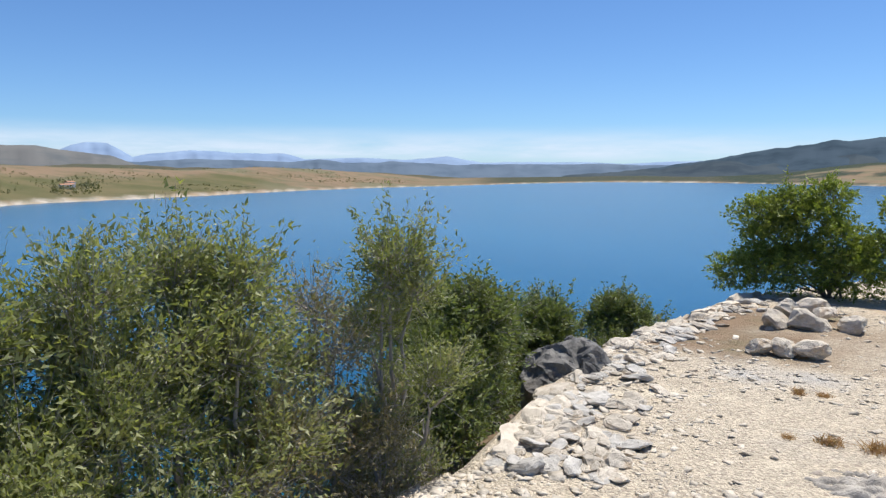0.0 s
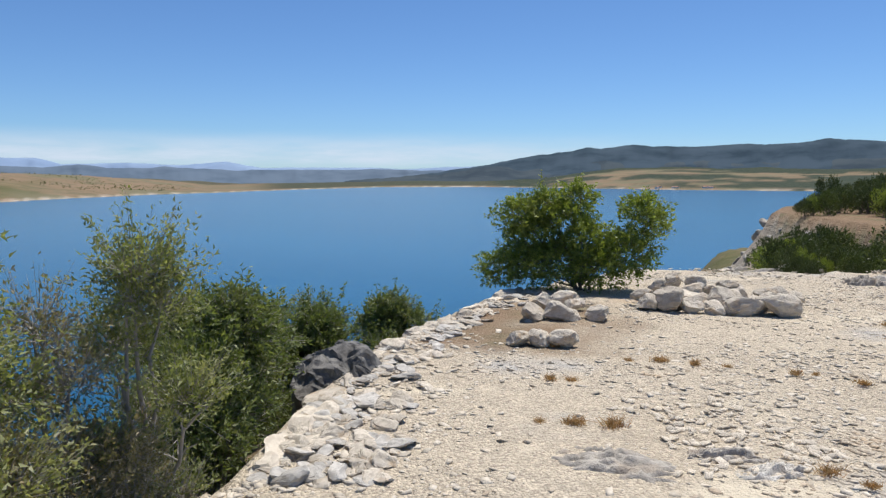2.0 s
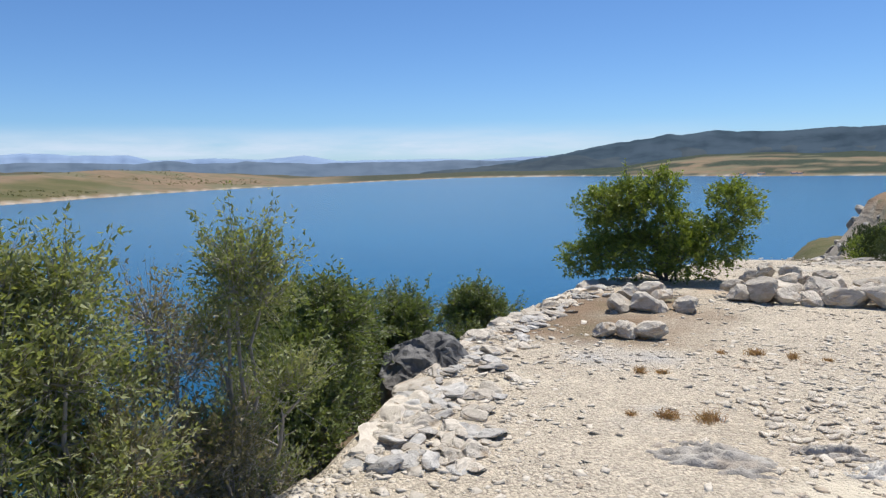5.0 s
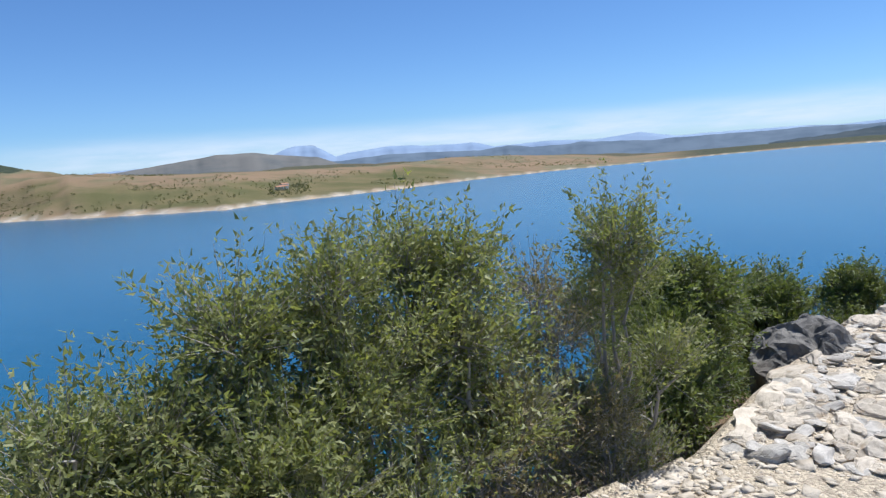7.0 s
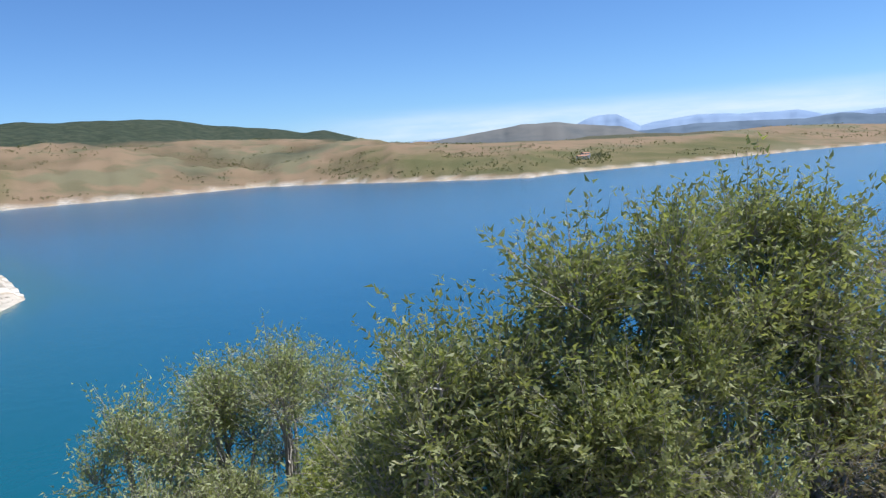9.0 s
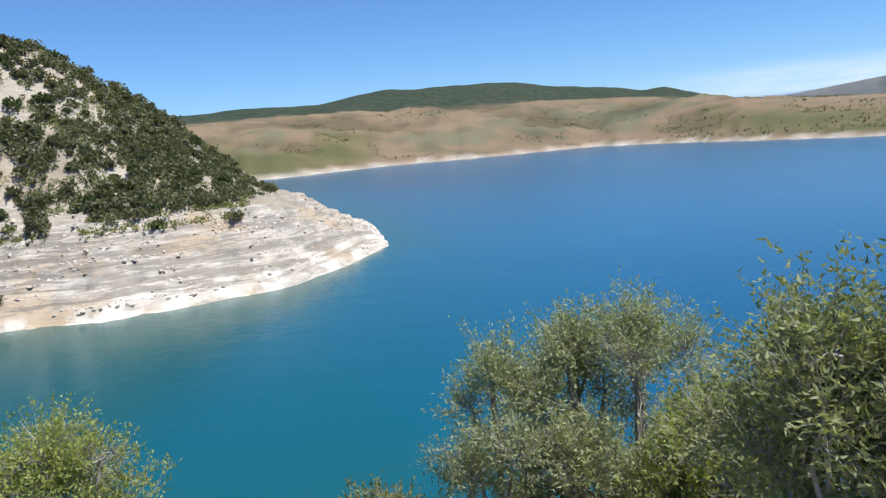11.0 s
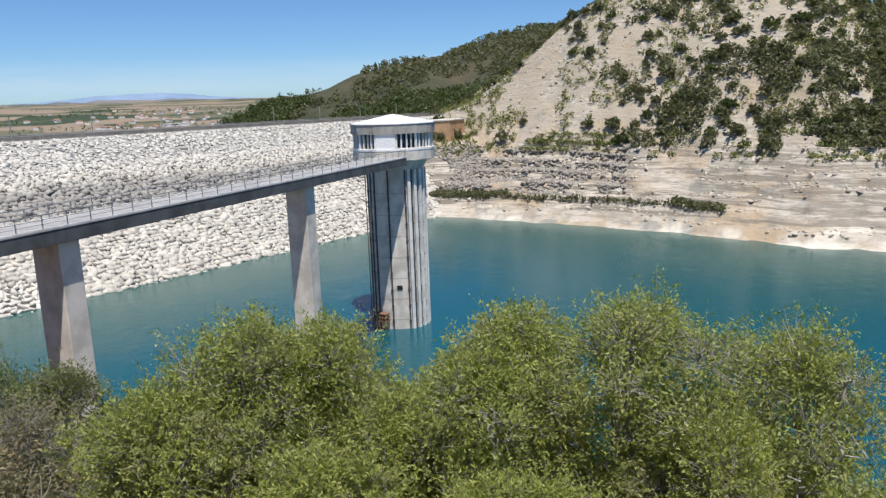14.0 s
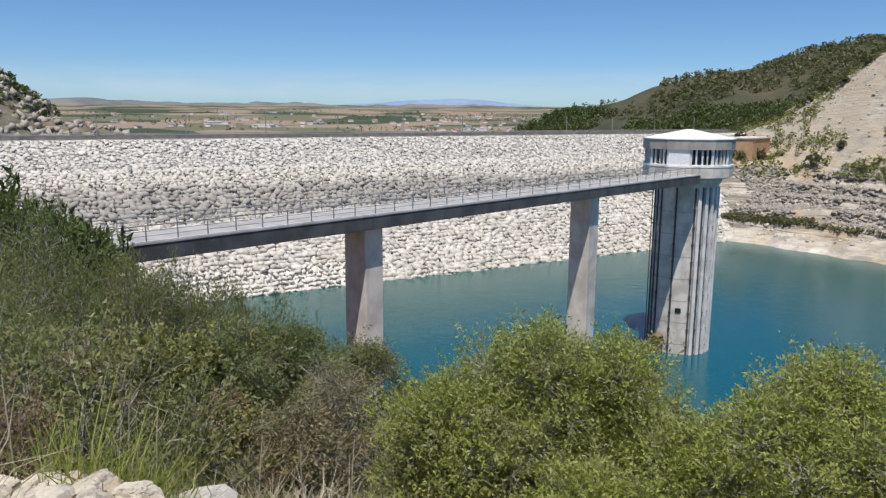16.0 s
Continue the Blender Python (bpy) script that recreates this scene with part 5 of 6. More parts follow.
sv, sf = scatter_rocks([(p[0], p[1], p[2]) for p in shore_on], [p[3] for p in shore_on], rng.uniform(0.3, 0.65, len(shore_on)), rng, 0.4, pool=BLOCKS)
tagged(new("shore_rubble", mesh_from("shore_rubble", sv, sf, MID_STONE)), "grey broken ledges and rubble of the shore beside the dam", "rocks", kind="stuff")
hill_rocks = tagged(new("hill_rubble", mesh_from("hill_rubble", v, f, stone_material("hill_stone", (0.58, 0.52, 0.43), (0.44, 0.39, 0.32), (0.44, 0.35, 0.25), 0.8))), "pale broken rock strewn over the hillside and shore", "rocks", kind="stuff")
woods("shore_grass", spots(1700, 95, 119.5, 172, 235, 0.6, 1.5, lambda az, r, x, y, z, m: np.abs(z + 26.7 + 0.8 * fbm(x, y, 1 / 30.0, 2, 3)) < 0.55), 15, LEAF_HILL, "line of green and dry weeds on a ledge of the shore", per=12)
crag_on = spots(900, 160, 177, 195, 262, 0.8, 2.6, lambda az, r, x, y, z, m: z > -5)
v, f = scatter_rocks([(p[0], p[1], p[2]) for p in crag_on], [p[3] for p in crag_on], rng.uniform(0.5, 0.9, len(crag_on)), rng, 0.6, pool=BLOCKS)
tagged(new("crag_rock", mesh_from("crag_rock", v, f, MID_STONE)), "grey broken rock of the crag at the dam's end", "rocks", kind="stuff")
woods("crag_scrub", spots(340, 163, 176, 205, 262, 1.0, 2.4, lambda az, r, x, y, z, m: z > 0), 6, LEAF_DARK, "dark scrub on the crag at the dam's end", per=40)
woods("field_trees", spots(900, -3, 74, 820, 2200, 1.5, 3.8, lambda az, r, x, y, z, m: (z > WATER_Z + 5) & (m["forest"] < 0.4) & (fbm(x, y, 1 / 120.0, 3, 9) > 0.2)) + spots(90, 24.6, 27.8, 930, 1100, 3, 5.5, lambda az, r, x, y, z, m: z > WATER_Z + 6), 7, LEAF_HILL, "scattered trees and hedges on the far fields", per=14)
woods("gully_scrub", spots(1500, 40, 77, 830, 1900, 1.2, 3.0, lambda az, r, x, y, z, m: (z > WATER_Z + 4) & (m["forest"] < 0.4) & (m["gully"] > 0.55) & (fbm(x, y, 1 / 60.0, 3, 29) > 0.05)), 27, LEAF_HILL, "dark scrub in the gullies of the far slopes", per=8)
woods("field_hedges", spots(900, -2, 74, 850, 2000, 1.6, 3.4, lambda az, r, x, y, z, m: (z > WATER_Z + 4) & (m["forest"] < 0.4) & (np.abs(fbm(x, y, 1 / 330.0, 3, 77)) < 0.012)), 17, LEAF_HILL, "thin hedges and scrub lines on the far fields", per=10)
woods("plain_trees", spots(900, 117, 172, 420, 3000, 3, 7, lambda az, r, x, y, z, m: (fbm(x, y, 1 / 160.0, 3, 19) > 0.08)), 8, LEAF_DARK, "hedges and groves on the plain below the dam", per=12)

# ---- stones of the lookout ----
STONES = [rock_mesh("stone", 300 + k, 11, 4, LIMESTONE, 1.25, 0.26) for k in range(9)]
LEDGE_ROCKS = [rock_mesh("ledge_rock", 320 + k, 16, 4, LIMESTONE, 1.3, 0.22) for k in range(5)]
MID_STONES = [rock_mesh("mid_stone", 350 + k, 7, 3, MID_STONE, 1.8) for k in range(5)]
GREY_STONES = [rock_mesh("grey_stone", 340 + k, 8, 3, GREY_STONE, 1.8) for k in range(4)]


def stone(x, y, z, size, k, flat=0.8, turn=0.0, label="", group="", name="stone", meshes=STONES, tilt=0.2):
    ob = new(name, meshes[k % len(meshes)])
    ob.matrix_world = Matrix.LocRotScale((x, y, z), Euler((tilt * math.sin(k * 2.3), tilt * math.cos(k * 1.7), turn or k * 1.13)), (size * 1.25, size * 1.0, size * 1.05 * flat))
    return tagged(ob, label, "stone", group)


HEAP_A = [(3.68, 7.81, 0.17, 0.28), (3.45, 7.61, 0.09, 0.29), (3.7, 7.48, 0.11, 0.3), (3.98, 7.66, 0.14, 0.22), (3.84, 7.41, 0.06, 0.23), (4.03, 7.95, 0.15, 0.29), (4.18, 7.87, 0.1, 0.15), (4.1, 7.28, 0.08, 0.26)]
HEAP_B = [(2.83, 6.47, 0.08, 0.22), (3.01, 6.38, 0.1, 0.22), (3.2, 6.28, 0.08, 0.26)]
HEAP_C = [(5.11, 7.99, 0.15, 0.24), (5.01, 7.73, 0.1, 0.27), (5.22, 7.62, 0.18, 0.37), (5.45, 8.13, 0.26, 0.29), (5.56, 8.08, 0.37, 0.25), (5.77, 7.97, 0.24, 0.34), (5.48, 7.49, 0.1, 0.25), (5.63, 7.42, 0.12, 0.14), (5.92, 7.58, 0.21, 0.28),
          (5.96, 7.87, 0.26, 0.18), (5.69, 7.39, 0.06, 0.27), (6.15, 7.77, 0.32, 0.22), (6.28, 7.7, 0.22, 0.25), (5.87, 7.29, 0.12, 0.29), (5.99, 7.23, 0.09, 0.43), (6.26, 7.4, 0.15, 0.19), (6.61, 7.53, 0.2, 0.35), (6.34, 7.06, 0.15, 0.41),
          (6.86, 7.4, 0.12, 0.26), (5.85, 7.93, 0.36, 0.25), (5.6, 7.75, 0.1, 0.42), (6.1, 7.6, 0.1, 0.42), (5.35, 7.9, 0.1, 0.36), (6.5, 7.4, 0.1, 0.34), (5.75, 7.95, 0.1, 0.4)]
for group, heap, seed in (("stones of the small heap", HEAP_A, 0), ("three stones lying together", HEAP_B, 3), ("stones of the long heap", HEAP_C, 5)):
    for k, (x, y, z, w) in enumerate(heap):
        stone(x, y, z * 0.82 + ground_z(x, y), w * 0.86, k + seed, 0.85, 0, "pale broken limestone block on the gravel", group, "stone_block")

# a broken ledge of pale rock along the edge, with rubble lying against it
rs = random.Random(4)
line = [p for p in EDGE if 3.9 < p[1] < 10 and -0.5 < p[0] < 5]
k = 0
for (ax, ay), (bx, by) in zip(line[:-1], line[1:]):
    length = math.hypot(bx - ax, by - ay)
    ux, uy = (bx - ax) / length, (by - ay) / length
    t = 0.0
    while t < length:
        far = smooth((ay + uy * t - 6) / 3)
        size = rs.uniform(0.26, 0.5) * (1 - 0.3 * far)
        x, y = ax + ux * (t + size / 2) + uy * 0.1 + rs.gauss(0, 0.02), ay + uy * (t + size / 2) - ux * 0.1 + rs.gauss(0, 0.02)
        ob = new("ledge_rock", LEDGE_ROCKS[k % 5])
        ob.matrix_world = Matrix.LocRotScale((x, y, -0.035 + rs.uniform(-0.015, 0.02)), Euler((rs.gauss(0, 0.08), rs.gauss(0, 0.08), math.atan2(uy, ux) + rs.gauss(0, 0.15) + (math.pi if k % 2 else 0))), (size * 1.15, rs.uniform(0.2, 0.32) * (1 - 0.2 * far), rs.uniform(0.15, 0.24)))
        tagged(ob, "pale cream limestone of the ledge along the edge", "stone", "rocks of the ledge")
        k += 1
        t += size * 0.86
for k in range(300):
    t = rs.random() ** 1.35 * (len(line) - 1.01)
    (ax, ay), (bx, by) = line[int(t)], line[int(t) + 1]
    length = math.hypot(bx - ax, by - ay)
    w = t - int(t)
    off = 0.1 + abs(rs.gauss(0, 0.3))
    x, y = ax + (bx - ax) * w + (by - ay) / length * off, ay + (by - ay) * w - (bx - ax) / length * off
    size = rs.uniform(0.04, 0.10) + 0.11 * rs.random() ** 3
    pick = rs.random()
    stone(x, y, ground_z(x, y) + size * 0.1, size, k, rs.uniform(0.35, 0.6), rs.uniform(0, 6), "flat broken stone in the rubble along the edge", "rubble along the edge", "edge_stone", GREY_STONES if pick < 0.5 else STONES)
# the dark boulder below the edge
boulder = new("boulder", rock_mesh("boulder", 83, 6, 5, DARK_STONE, 2.2, 0.32))
boulder.matrix_world = Matrix.LocRotScale((1.08, 6.02, -0.17), Euler((0.15, 0.45, radians(50))), (0.86, 0.62, 0.74))
tagged(boulder, "large dark grey boulder leaning under the stone edge", "boulder")
# low outcrops in the ground: rough humps of grey bedrock
def outcrop_mesh(seed):
    q = np.linspace(-1, 1, 46)
    X, Y = np.meshgrid(q, q, indexing="ij")
    rr = np.hypot(X, Y) * (1 + 0.5 * fbm(X, Y, 1.7, 3, seed))
    ridged = 1 - np.abs(fbm(X + 9, Y * 1.6, 2.6, 5, seed + 3)) * 2.4
    Z = 0.16 * (1 - rr ** 1.5 * 1.5) + 0.14 * (ridged - 0.7)
    Z = np.where(Z > 0.05, 0.05 + np.floor((Z - 0.05) / 0.055) * 0.04 + ((Z - 0.05) % 0.055) * 0.3, Z)
    v = np.stack([X, Y, np.maximum(Z, -0.12)], 2).reshape(-1, 3)
    i, j = np.meshgrid(np.arange(45), np.arange(45), indexing="ij")
    k = (i * 46 + j).ravel()
    return mesh_from("outcrop", v, np.stack([k, k + 46, k + 47, k + 1], 1), GREY_STONE if seed > 610 else MID_STONE)


OUTCROPS = [outcrop_mesh(600 + 7 * k) for k in range(4)]
for k, (x, y, sx, sy, turn) in enumerate(((2.2, 3.55, 0.42, 0.3, -25), (2.9, 3.5, 0.3, 0.14, -20), (2.98, 3.22, 0.3, 0.14, 0), (10.6, 9.1, 0.6, 0.4, -10), (9.5, 8.9, 0.4, 0.3, 10), (11.0, 8.7, 0.5, 0.3, -15), (6.95, 5.4, 0.5, 0.2, -30), (7.5, 4.7, 0.8, 0.3, -25), (10.3, 7.2, 0.8, 0.35, -20))):
    ob = new("outcrop", OUTCROPS[k % 4])
    ob.matrix_world = Matrix.LocRotScale((x, y, ground_z(x, y) - 0.015), Euler((0, 0, radians(turn))), (sx, sy, 0.55 if y < 6 else 1.2))
    tagged(ob, "grey weathered bedrock ledge breaking through the gravel", "outcrop", "outcrops in the ground")
# broken rock on the headland's bare flank
k = 0
while k < 110:
    az, r = -rs.uniform(37, 44.5), rs.uniform(16, 42)
    x, y = polar(az, r)
    e = float(edge_distance(np.array([x]), np.array([y]))[0])
    if not 0.3 < e < 3.4:
        continue
    k += 1
    stone(x, y, ground_z(x, y) + 0.02, rs.uniform(0.15, 0.4) + 0.008 * r * rs.random(), k, 0.8, rs.uniform(0, 6), "grey broken rock on the headland's flank", "rocks on the headland", "rock", MID_STONES, 0.5)
# white stones and grey rock at the lookout's other end
for k, (x, y, s) in enumerate(((-0.88, -4.3, 0.17), (-1.05, -4.12, 0.17), (-0.7, -4.2, 0.17), (-0.95, -4.0, 0.2), (-1.2, -4.0, 0.22), (-0.75, -3.95, 0.17), (-1.3, -3.85, 0.16), (-0.6, -4.45, 0.2), (-0.8, -4.05, 0.12), (-1.0, -4.25, 0.14), (-0.68, -4.08, 0.1), (-1.15, -4.2, 0.12), (-0.9, -4.16, 0.1), (-1.25, -4.1, 0.1))):
    stone(x + 0.06, y - 0.16, max(ground_z(x + 0.06, y - 0.16), -0.12) + s * 0.12, s * 0.95, k + 2, 0.7, 0, "pale rough stone at the edge of the scrub", "stones by the scrub", "stone_block")
for k in range(46):
    t, q = rs.random(), rs.gauss(0, 0.09)
    x, y = -0.77 + (-0.30) * t + q, -4.55 + (0.66) * t - 0.02 + q
    size = rs.uniform(0.05, 0.15)
    stone(x, y, ground_z(x, y) + size * 0.12, size, k, 0.7, rs.uniform(0, 6), "pale rough stone in a low heap by the scrub", "stones by the scrub", "stone_block")
for k, (x, y, s) in enumerate(((-1.62, -4.5, 0.4), (-1.45, -4.45, 0.28), (-1.9, -4.45, 0.32), (-1.72, -4.62, 0.34), (-1.56, -4.68, 0.3), (-2.1, -4.3, 0.3), (-1.75, -4.3, 0.2), (-2.4, -4.1, 0.3), (-1.55, -4.25, 0.16))):
    stone(x, y, ground_z(x, y) + 0.38 * s + 0.04, s, k, 1.0, 0, "grey weathered rock among dry grass", "grey rocks in the scrub", "rock", GREY_STONES)


def tuft_mesh(seed, n, h, spread, material, width=0.0035):
    """A tuft of bent dry blades."""
    rg = np.random.default_rng(seed)
    base = np.concatenate([rg.normal(0, spread * 0.4, (n, 2)), np.zeros((n, 1))], 1)
    d = unit(np.concatenate([rg.normal(0, 0.6, (n, 2)), np.ones((n, 1))], 1))
    hh = (h * rg.uniform(0.4, 1.2, n))[:, None]
    s = unit(np.cross(d, rg.normal(0, 1, (n, 3)))) * width
    m = base + d * hh * 0.6
    tip = base + d * hh + np.concatenate([rg.normal(0, 0.3, (n, 2)), np.zeros((n, 1))], 1) * hh
    v = np.stack([base - s, base + s, m + s * 0.8, m - s * 0.8, tip + s * 0.2, tip - s * 0.2], 1).reshape(-1, 3)
    k = np.arange(n)[:, None] * 6
    f = np.concatenate([k + [0, 1, 2, 3], k + [3, 2, 4, 5]])
    return mesh_from("tuft", v, f, material)


TUFTS = [tuft_mesh(500 + k, 150, 0.075, 0.085, STRAW, 0.003) for k in range(3)]
STALKS = [tuft_mesh(540 + k, 110, 0.5, 0.28, STALK, 0.004) for k in range(2)]
TALL_TUFTS = [tuft_mesh(510 + k, 130, 0.5, 0.25, m, 0.005) for k, m in enumerate((STRAW, LEAF_DRY, LEAF_GREEN))]
for k, (x, y, s) in enumerate(((3.77, 5.53, 0.8), (3.5, 5.62, 0.5), (3.99, 5.35, 0.7), (4.2, 5.2, 0.4), (4.58, 4.85, 0.6), (4.72, 4.78, 0.4), (4.87, 4.46, 0.6), (2.52, 4.15, 0.9), (2.3, 4.25, 0.8), (2.1, 4.35, 0.5), (3.25, 3.13, 0.7), (3.32, 2.92, 0.5), (3.76, 2.7, 0.7), (7.26, 6.14, 1.0), (7.0, 6.2, 0.7), (3.13, 6.29, 0.7), (2.07, 5.77, 0.3), (2.6, 5.27, 0.7), (2.75, 5.2, 0.5), (6.1, 4.9, 0.5), (5.6, 4.3, 0.5))):
    ob = new("grass_tuft", TUFTS[k % 3])
    ob.matrix_world = Matrix.LocRotScale((x, y, 0.0), Euler((0, 0, k * 1.9)), (s * 1.3, s, s))
    tagged(ob, "flat tuft of dry orange-brown grass in the gravel", "grass tuft", "dry tufts on the gravel")
for k in range(8):
    ob = new("dry_bush_tuft", TALL_TUFTS[0])
    ob.matrix_world = Matrix.LocRotScale((11.3 + 0.25 * (k % 4) - 0.3, 8.75 + 0.2 * (k // 4), 0), Euler((0, 0, k)), (0.7, 0.7, 0.62))
    tagged(ob, "orange dry grass clump beside the track", "grass tuft", "dry clump by the track")
for k in range(46):
    az, r = rng.uniform(140, 174), rng.uniform(4.6, 7.5)
    x, y = polar(az, r)
    ob = new("tall_grass", TALL_TUFTS[k % 3])
    s = rng.uniform(0.35, 0.8)
    ob.matrix_world = Matrix.LocRotScale((x, y, ground_z(x, y) - 0.02), Euler((0, 0, k)), (s, s, s))
    tagged(ob, "tall grass clump with dry pale stalks", "grass tuft", "tall grass by the edge")

for k in range(72):
    x, y = -3.1 + 2.6 * rng.random(), -5.3 + 1.2 * rng.random()
    ob = new("dry_grass_clump", STALKS[k % 2])
    s = rng.uniform(0.45, 1.0)
    ob.matrix_world = Matrix.LocRotScale((x, y, ground_z(x, y) - 0.02), Euler((0, 0, k)), (s, s, s * 0.9))
    tagged(ob, "clump of pale dry stalks at the lookout's edge", "grass tuft", "dry stalks by the edge")

# green grass beside the pale stones, and single dry stems
for k in range(7):
    x, y = -1.26 + 0.12 * rng.normal(), -4.4 + 0.1 * rng.normal()
    ob = new("green_grass", TALL_TUFTS[2])
    ob.matrix_world = Matrix.LocRotScale((x, y, ground_z(x, y) - 0.02), Euler((0, 0, k * 1.3)), (0.7, 0.7, rng.uniform(0.9, 1.4)))
    tagged(ob, "fresh green grass clump behind the pale stones", "grass tuft", "green grass by the stones")


def dry_stem(x, y, low, high, dx, dy, thick=0.007):
    """One bare dry weed, a single bent stem with side shoots."""
    t = np.linspace(0, 1, 7)[:, None]
    bend = np.concatenate([dx * t ** 1.6, dy * t ** 1.6, (high - low) * t], 1)
    ob = new("dry_weed")
    ob.location = (x, y, low)
    tagged(ob, "single bare pale dry weed standing in the scrub", "dry weed", "dry weeds")
    part("stem", mesh_from("stem", *tube(bend, thick * np.linspace(1, 0.45, 7), 5), STALK, True), None, ob)
    for q in (3, 4, 5):
        side = bend[q] + np.array([[0, 0, 0], [0.03 * (-1) ** q, 0.02, 0.05], [0.05 * (-1) ** q, 0.03, 0.12]])
        part("side_shoot", mesh_from("side_shoot", *tube(side, thick * np.array([0.5, 0.4, 0.25]), 4), STALK, True), None, ob)


for x, y, top, dx, dy in ((-0.98, -5.0, 0.22, 0.0, -0.1), (-1.44, -4.75, 0.08, -0.03, 0.04), (-1.4, -4.6, -0.12, -0.06, 0.02), (-1.56, -4.7, 0.0, -0.05, 0.0), (-1.5, -4.65, -0.2, 0.1, 0.02), (-2.05, -4.5, -0.25, -0.06, 0.0), (-2.3, -4.4, -0.3, 0.04, 0.05), (-2.55, -4.3, -0.35, -0.05, 0.0), (-1.2, -5.4, 0.05, 0.05, 0.0)):
    dry_stem(x, y, ground_z(x, y) - 0.03, top, dx, dy)

# loose stones all over the lookout
rng = np.random.default_rng(12)
gravel_near, gravel_far = [], []
az, r = np.radians(rng.uniform(-75, 12, 90000)), 2.0 + 13 * rng.random(90000) ** 1.35
gx, gy = -np.sin(az) * r, np.cos(az) * r
ge = edge_distance(gx, gy)
clear = (ge < -0.02) & (np.hypot(gx - 3.0, gy - 7.6) > 0.2 + 1.6 * rng.random(90000)) & (fbm(gx, gy, 0.8, 4, 15) > -0.5 + 0.8 * rng.random(90000))
gs = 0.012 + 0.058 * rng.random(90000) ** 3.5 * np.where(ge > -0.9, 1.4, 1.0)
for x, y, s in zip(gx[clear], gy[clear], gs[clear]):
    (gravel_near if (2.0 < x < 3.6 and 3.2 < y < 4.6 and s > 0.035 and len(gravel_near) < 260) else gravel_far).append((x, y, 0.002, s))
gravel_far = gravel_far[:29000]
for _ in range(900):
    x, y = -1.9 + 2.5 * rng.random(), -4.2 + 1.2 * rng.random()
    gravel_far.append((x, y, 0.0, 0.02 + 0.05 * rng.random() ** 2))
zz = land(np.array([p[0] for p in gravel_far]), np.array([p[1] for p in gravel_far]))[0]
v, f = scatter_rocks([(p[0], p[1], z + p[3] * 0.03) for p, z in zip(gravel_far, zz)], [p[3] for p in gravel_far], rng.uniform(0.16, 0.36, len(gravel_far)), rng, 0.16, pool=BLOCKS)
tagged(part("gravel", mesh_from("gravel", v, f, LIMESTONE), None, ground), kind="stuff")
shared = [mesh_from("pebble", a, b, LIMESTONE) for a, b in BLOCKS]
for x, y, z, s in gravel_near:
    ob = new("pebble", shared[rng.integers(8)])
    ob.parent = ground
    ob.matrix_world = Matrix.LocRotScale((x, y, ground_z(x, y) + s * 0.08), Euler((rng.normal(0, 0.2), rng.normal(0, 0.2), rng.uniform(0, 6.28))), (s * 1.2, s, s * 0.5))

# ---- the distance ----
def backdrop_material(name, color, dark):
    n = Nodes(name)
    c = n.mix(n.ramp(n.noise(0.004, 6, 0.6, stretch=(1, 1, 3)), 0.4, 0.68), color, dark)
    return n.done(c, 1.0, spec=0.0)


def far_range(name, profile, r, seed, material, label, az0, az1, rough=0.08, foot=-0.6, deep=500):
    """A range of hills: front slope, crest line and a flat foot, built round the horizon."""
    az = np.arange(az0, az1, 0.12)
    el = table(az, profile) + rough * fbm(az * 0.8, az * 0 + seed, 1.0, 4, seed)
    rows = []
    for q, (k, back) in enumerate(((0.0, -deep), (0.45, -deep * 0.45), (0.8, -deep * 0.15), (1.0, 0), (0.6, 200))):
        rr = r + back + 130 * fbm(az * 0.5, az * 0 + q * 3.3, 1.0, 3, seed + q) * (q not in (0, 3))
        e = foot + (el - foot) * k + (0.1 * fbm(az * 0.9, az * 0 + q, 1.0, 4, seed + 9 + q) if q in (1, 2) else 0)
        a = np.radians(az)
        rows.append(np.stack([-np.sin(a) * rr, np.cos(a) * rr, 1.6 + rr * np.tan(np.radians(e))], 1))
    n = len(az)
    v = np.concatenate(rows)
    i, j = np.meshgrid(np.arange(4), np.arange(n - 1), indexing="ij")
    f = np.stack([i * n + j, i * n + j + 1, (i + 1) * n + j + 1, (i + 1) * n + j], 2).reshape(-1, 4)
    ob = new(name, mesh_from(name, v, f, material, True))
    return tagged(ob, label, "hills", kind="structure")


# aerial haze is painted into these base colours, bluer and paler with distance
HAZE_FAR = backdrop_material("far_range", (0.235, 0.315, 0.44), (0.20, 0.275, 0.40))
HAZE_MID = backdrop_material("mid_range", (0.125, 0.165, 0.215), (0.095, 0.13, 0.175))
HAZE_NEAR = backdrop_material("near_range", (0.064, 0.09, 0.115), (0.04, 0.061, 0.08))
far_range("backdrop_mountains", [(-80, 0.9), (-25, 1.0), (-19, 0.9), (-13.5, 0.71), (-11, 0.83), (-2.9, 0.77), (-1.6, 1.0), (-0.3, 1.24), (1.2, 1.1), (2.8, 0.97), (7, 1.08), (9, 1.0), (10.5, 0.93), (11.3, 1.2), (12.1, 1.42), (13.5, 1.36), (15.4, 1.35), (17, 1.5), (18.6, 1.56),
          (20, 1.42), (21.6, 1.28), (22.6, 1.03), (23.5, 1.6), (24.2, 1.99), (25, 2.02), (25.6, 2.0), (26.5, 1.8), (27.6, 1.3), (29, 1.75), (32.8, 1.3), (38.6, 1.0), (44, 0.7)], 4800, 3, HAZE_FAR, "far mountain range painted in pale haze blue", -80, 46, 0.06)
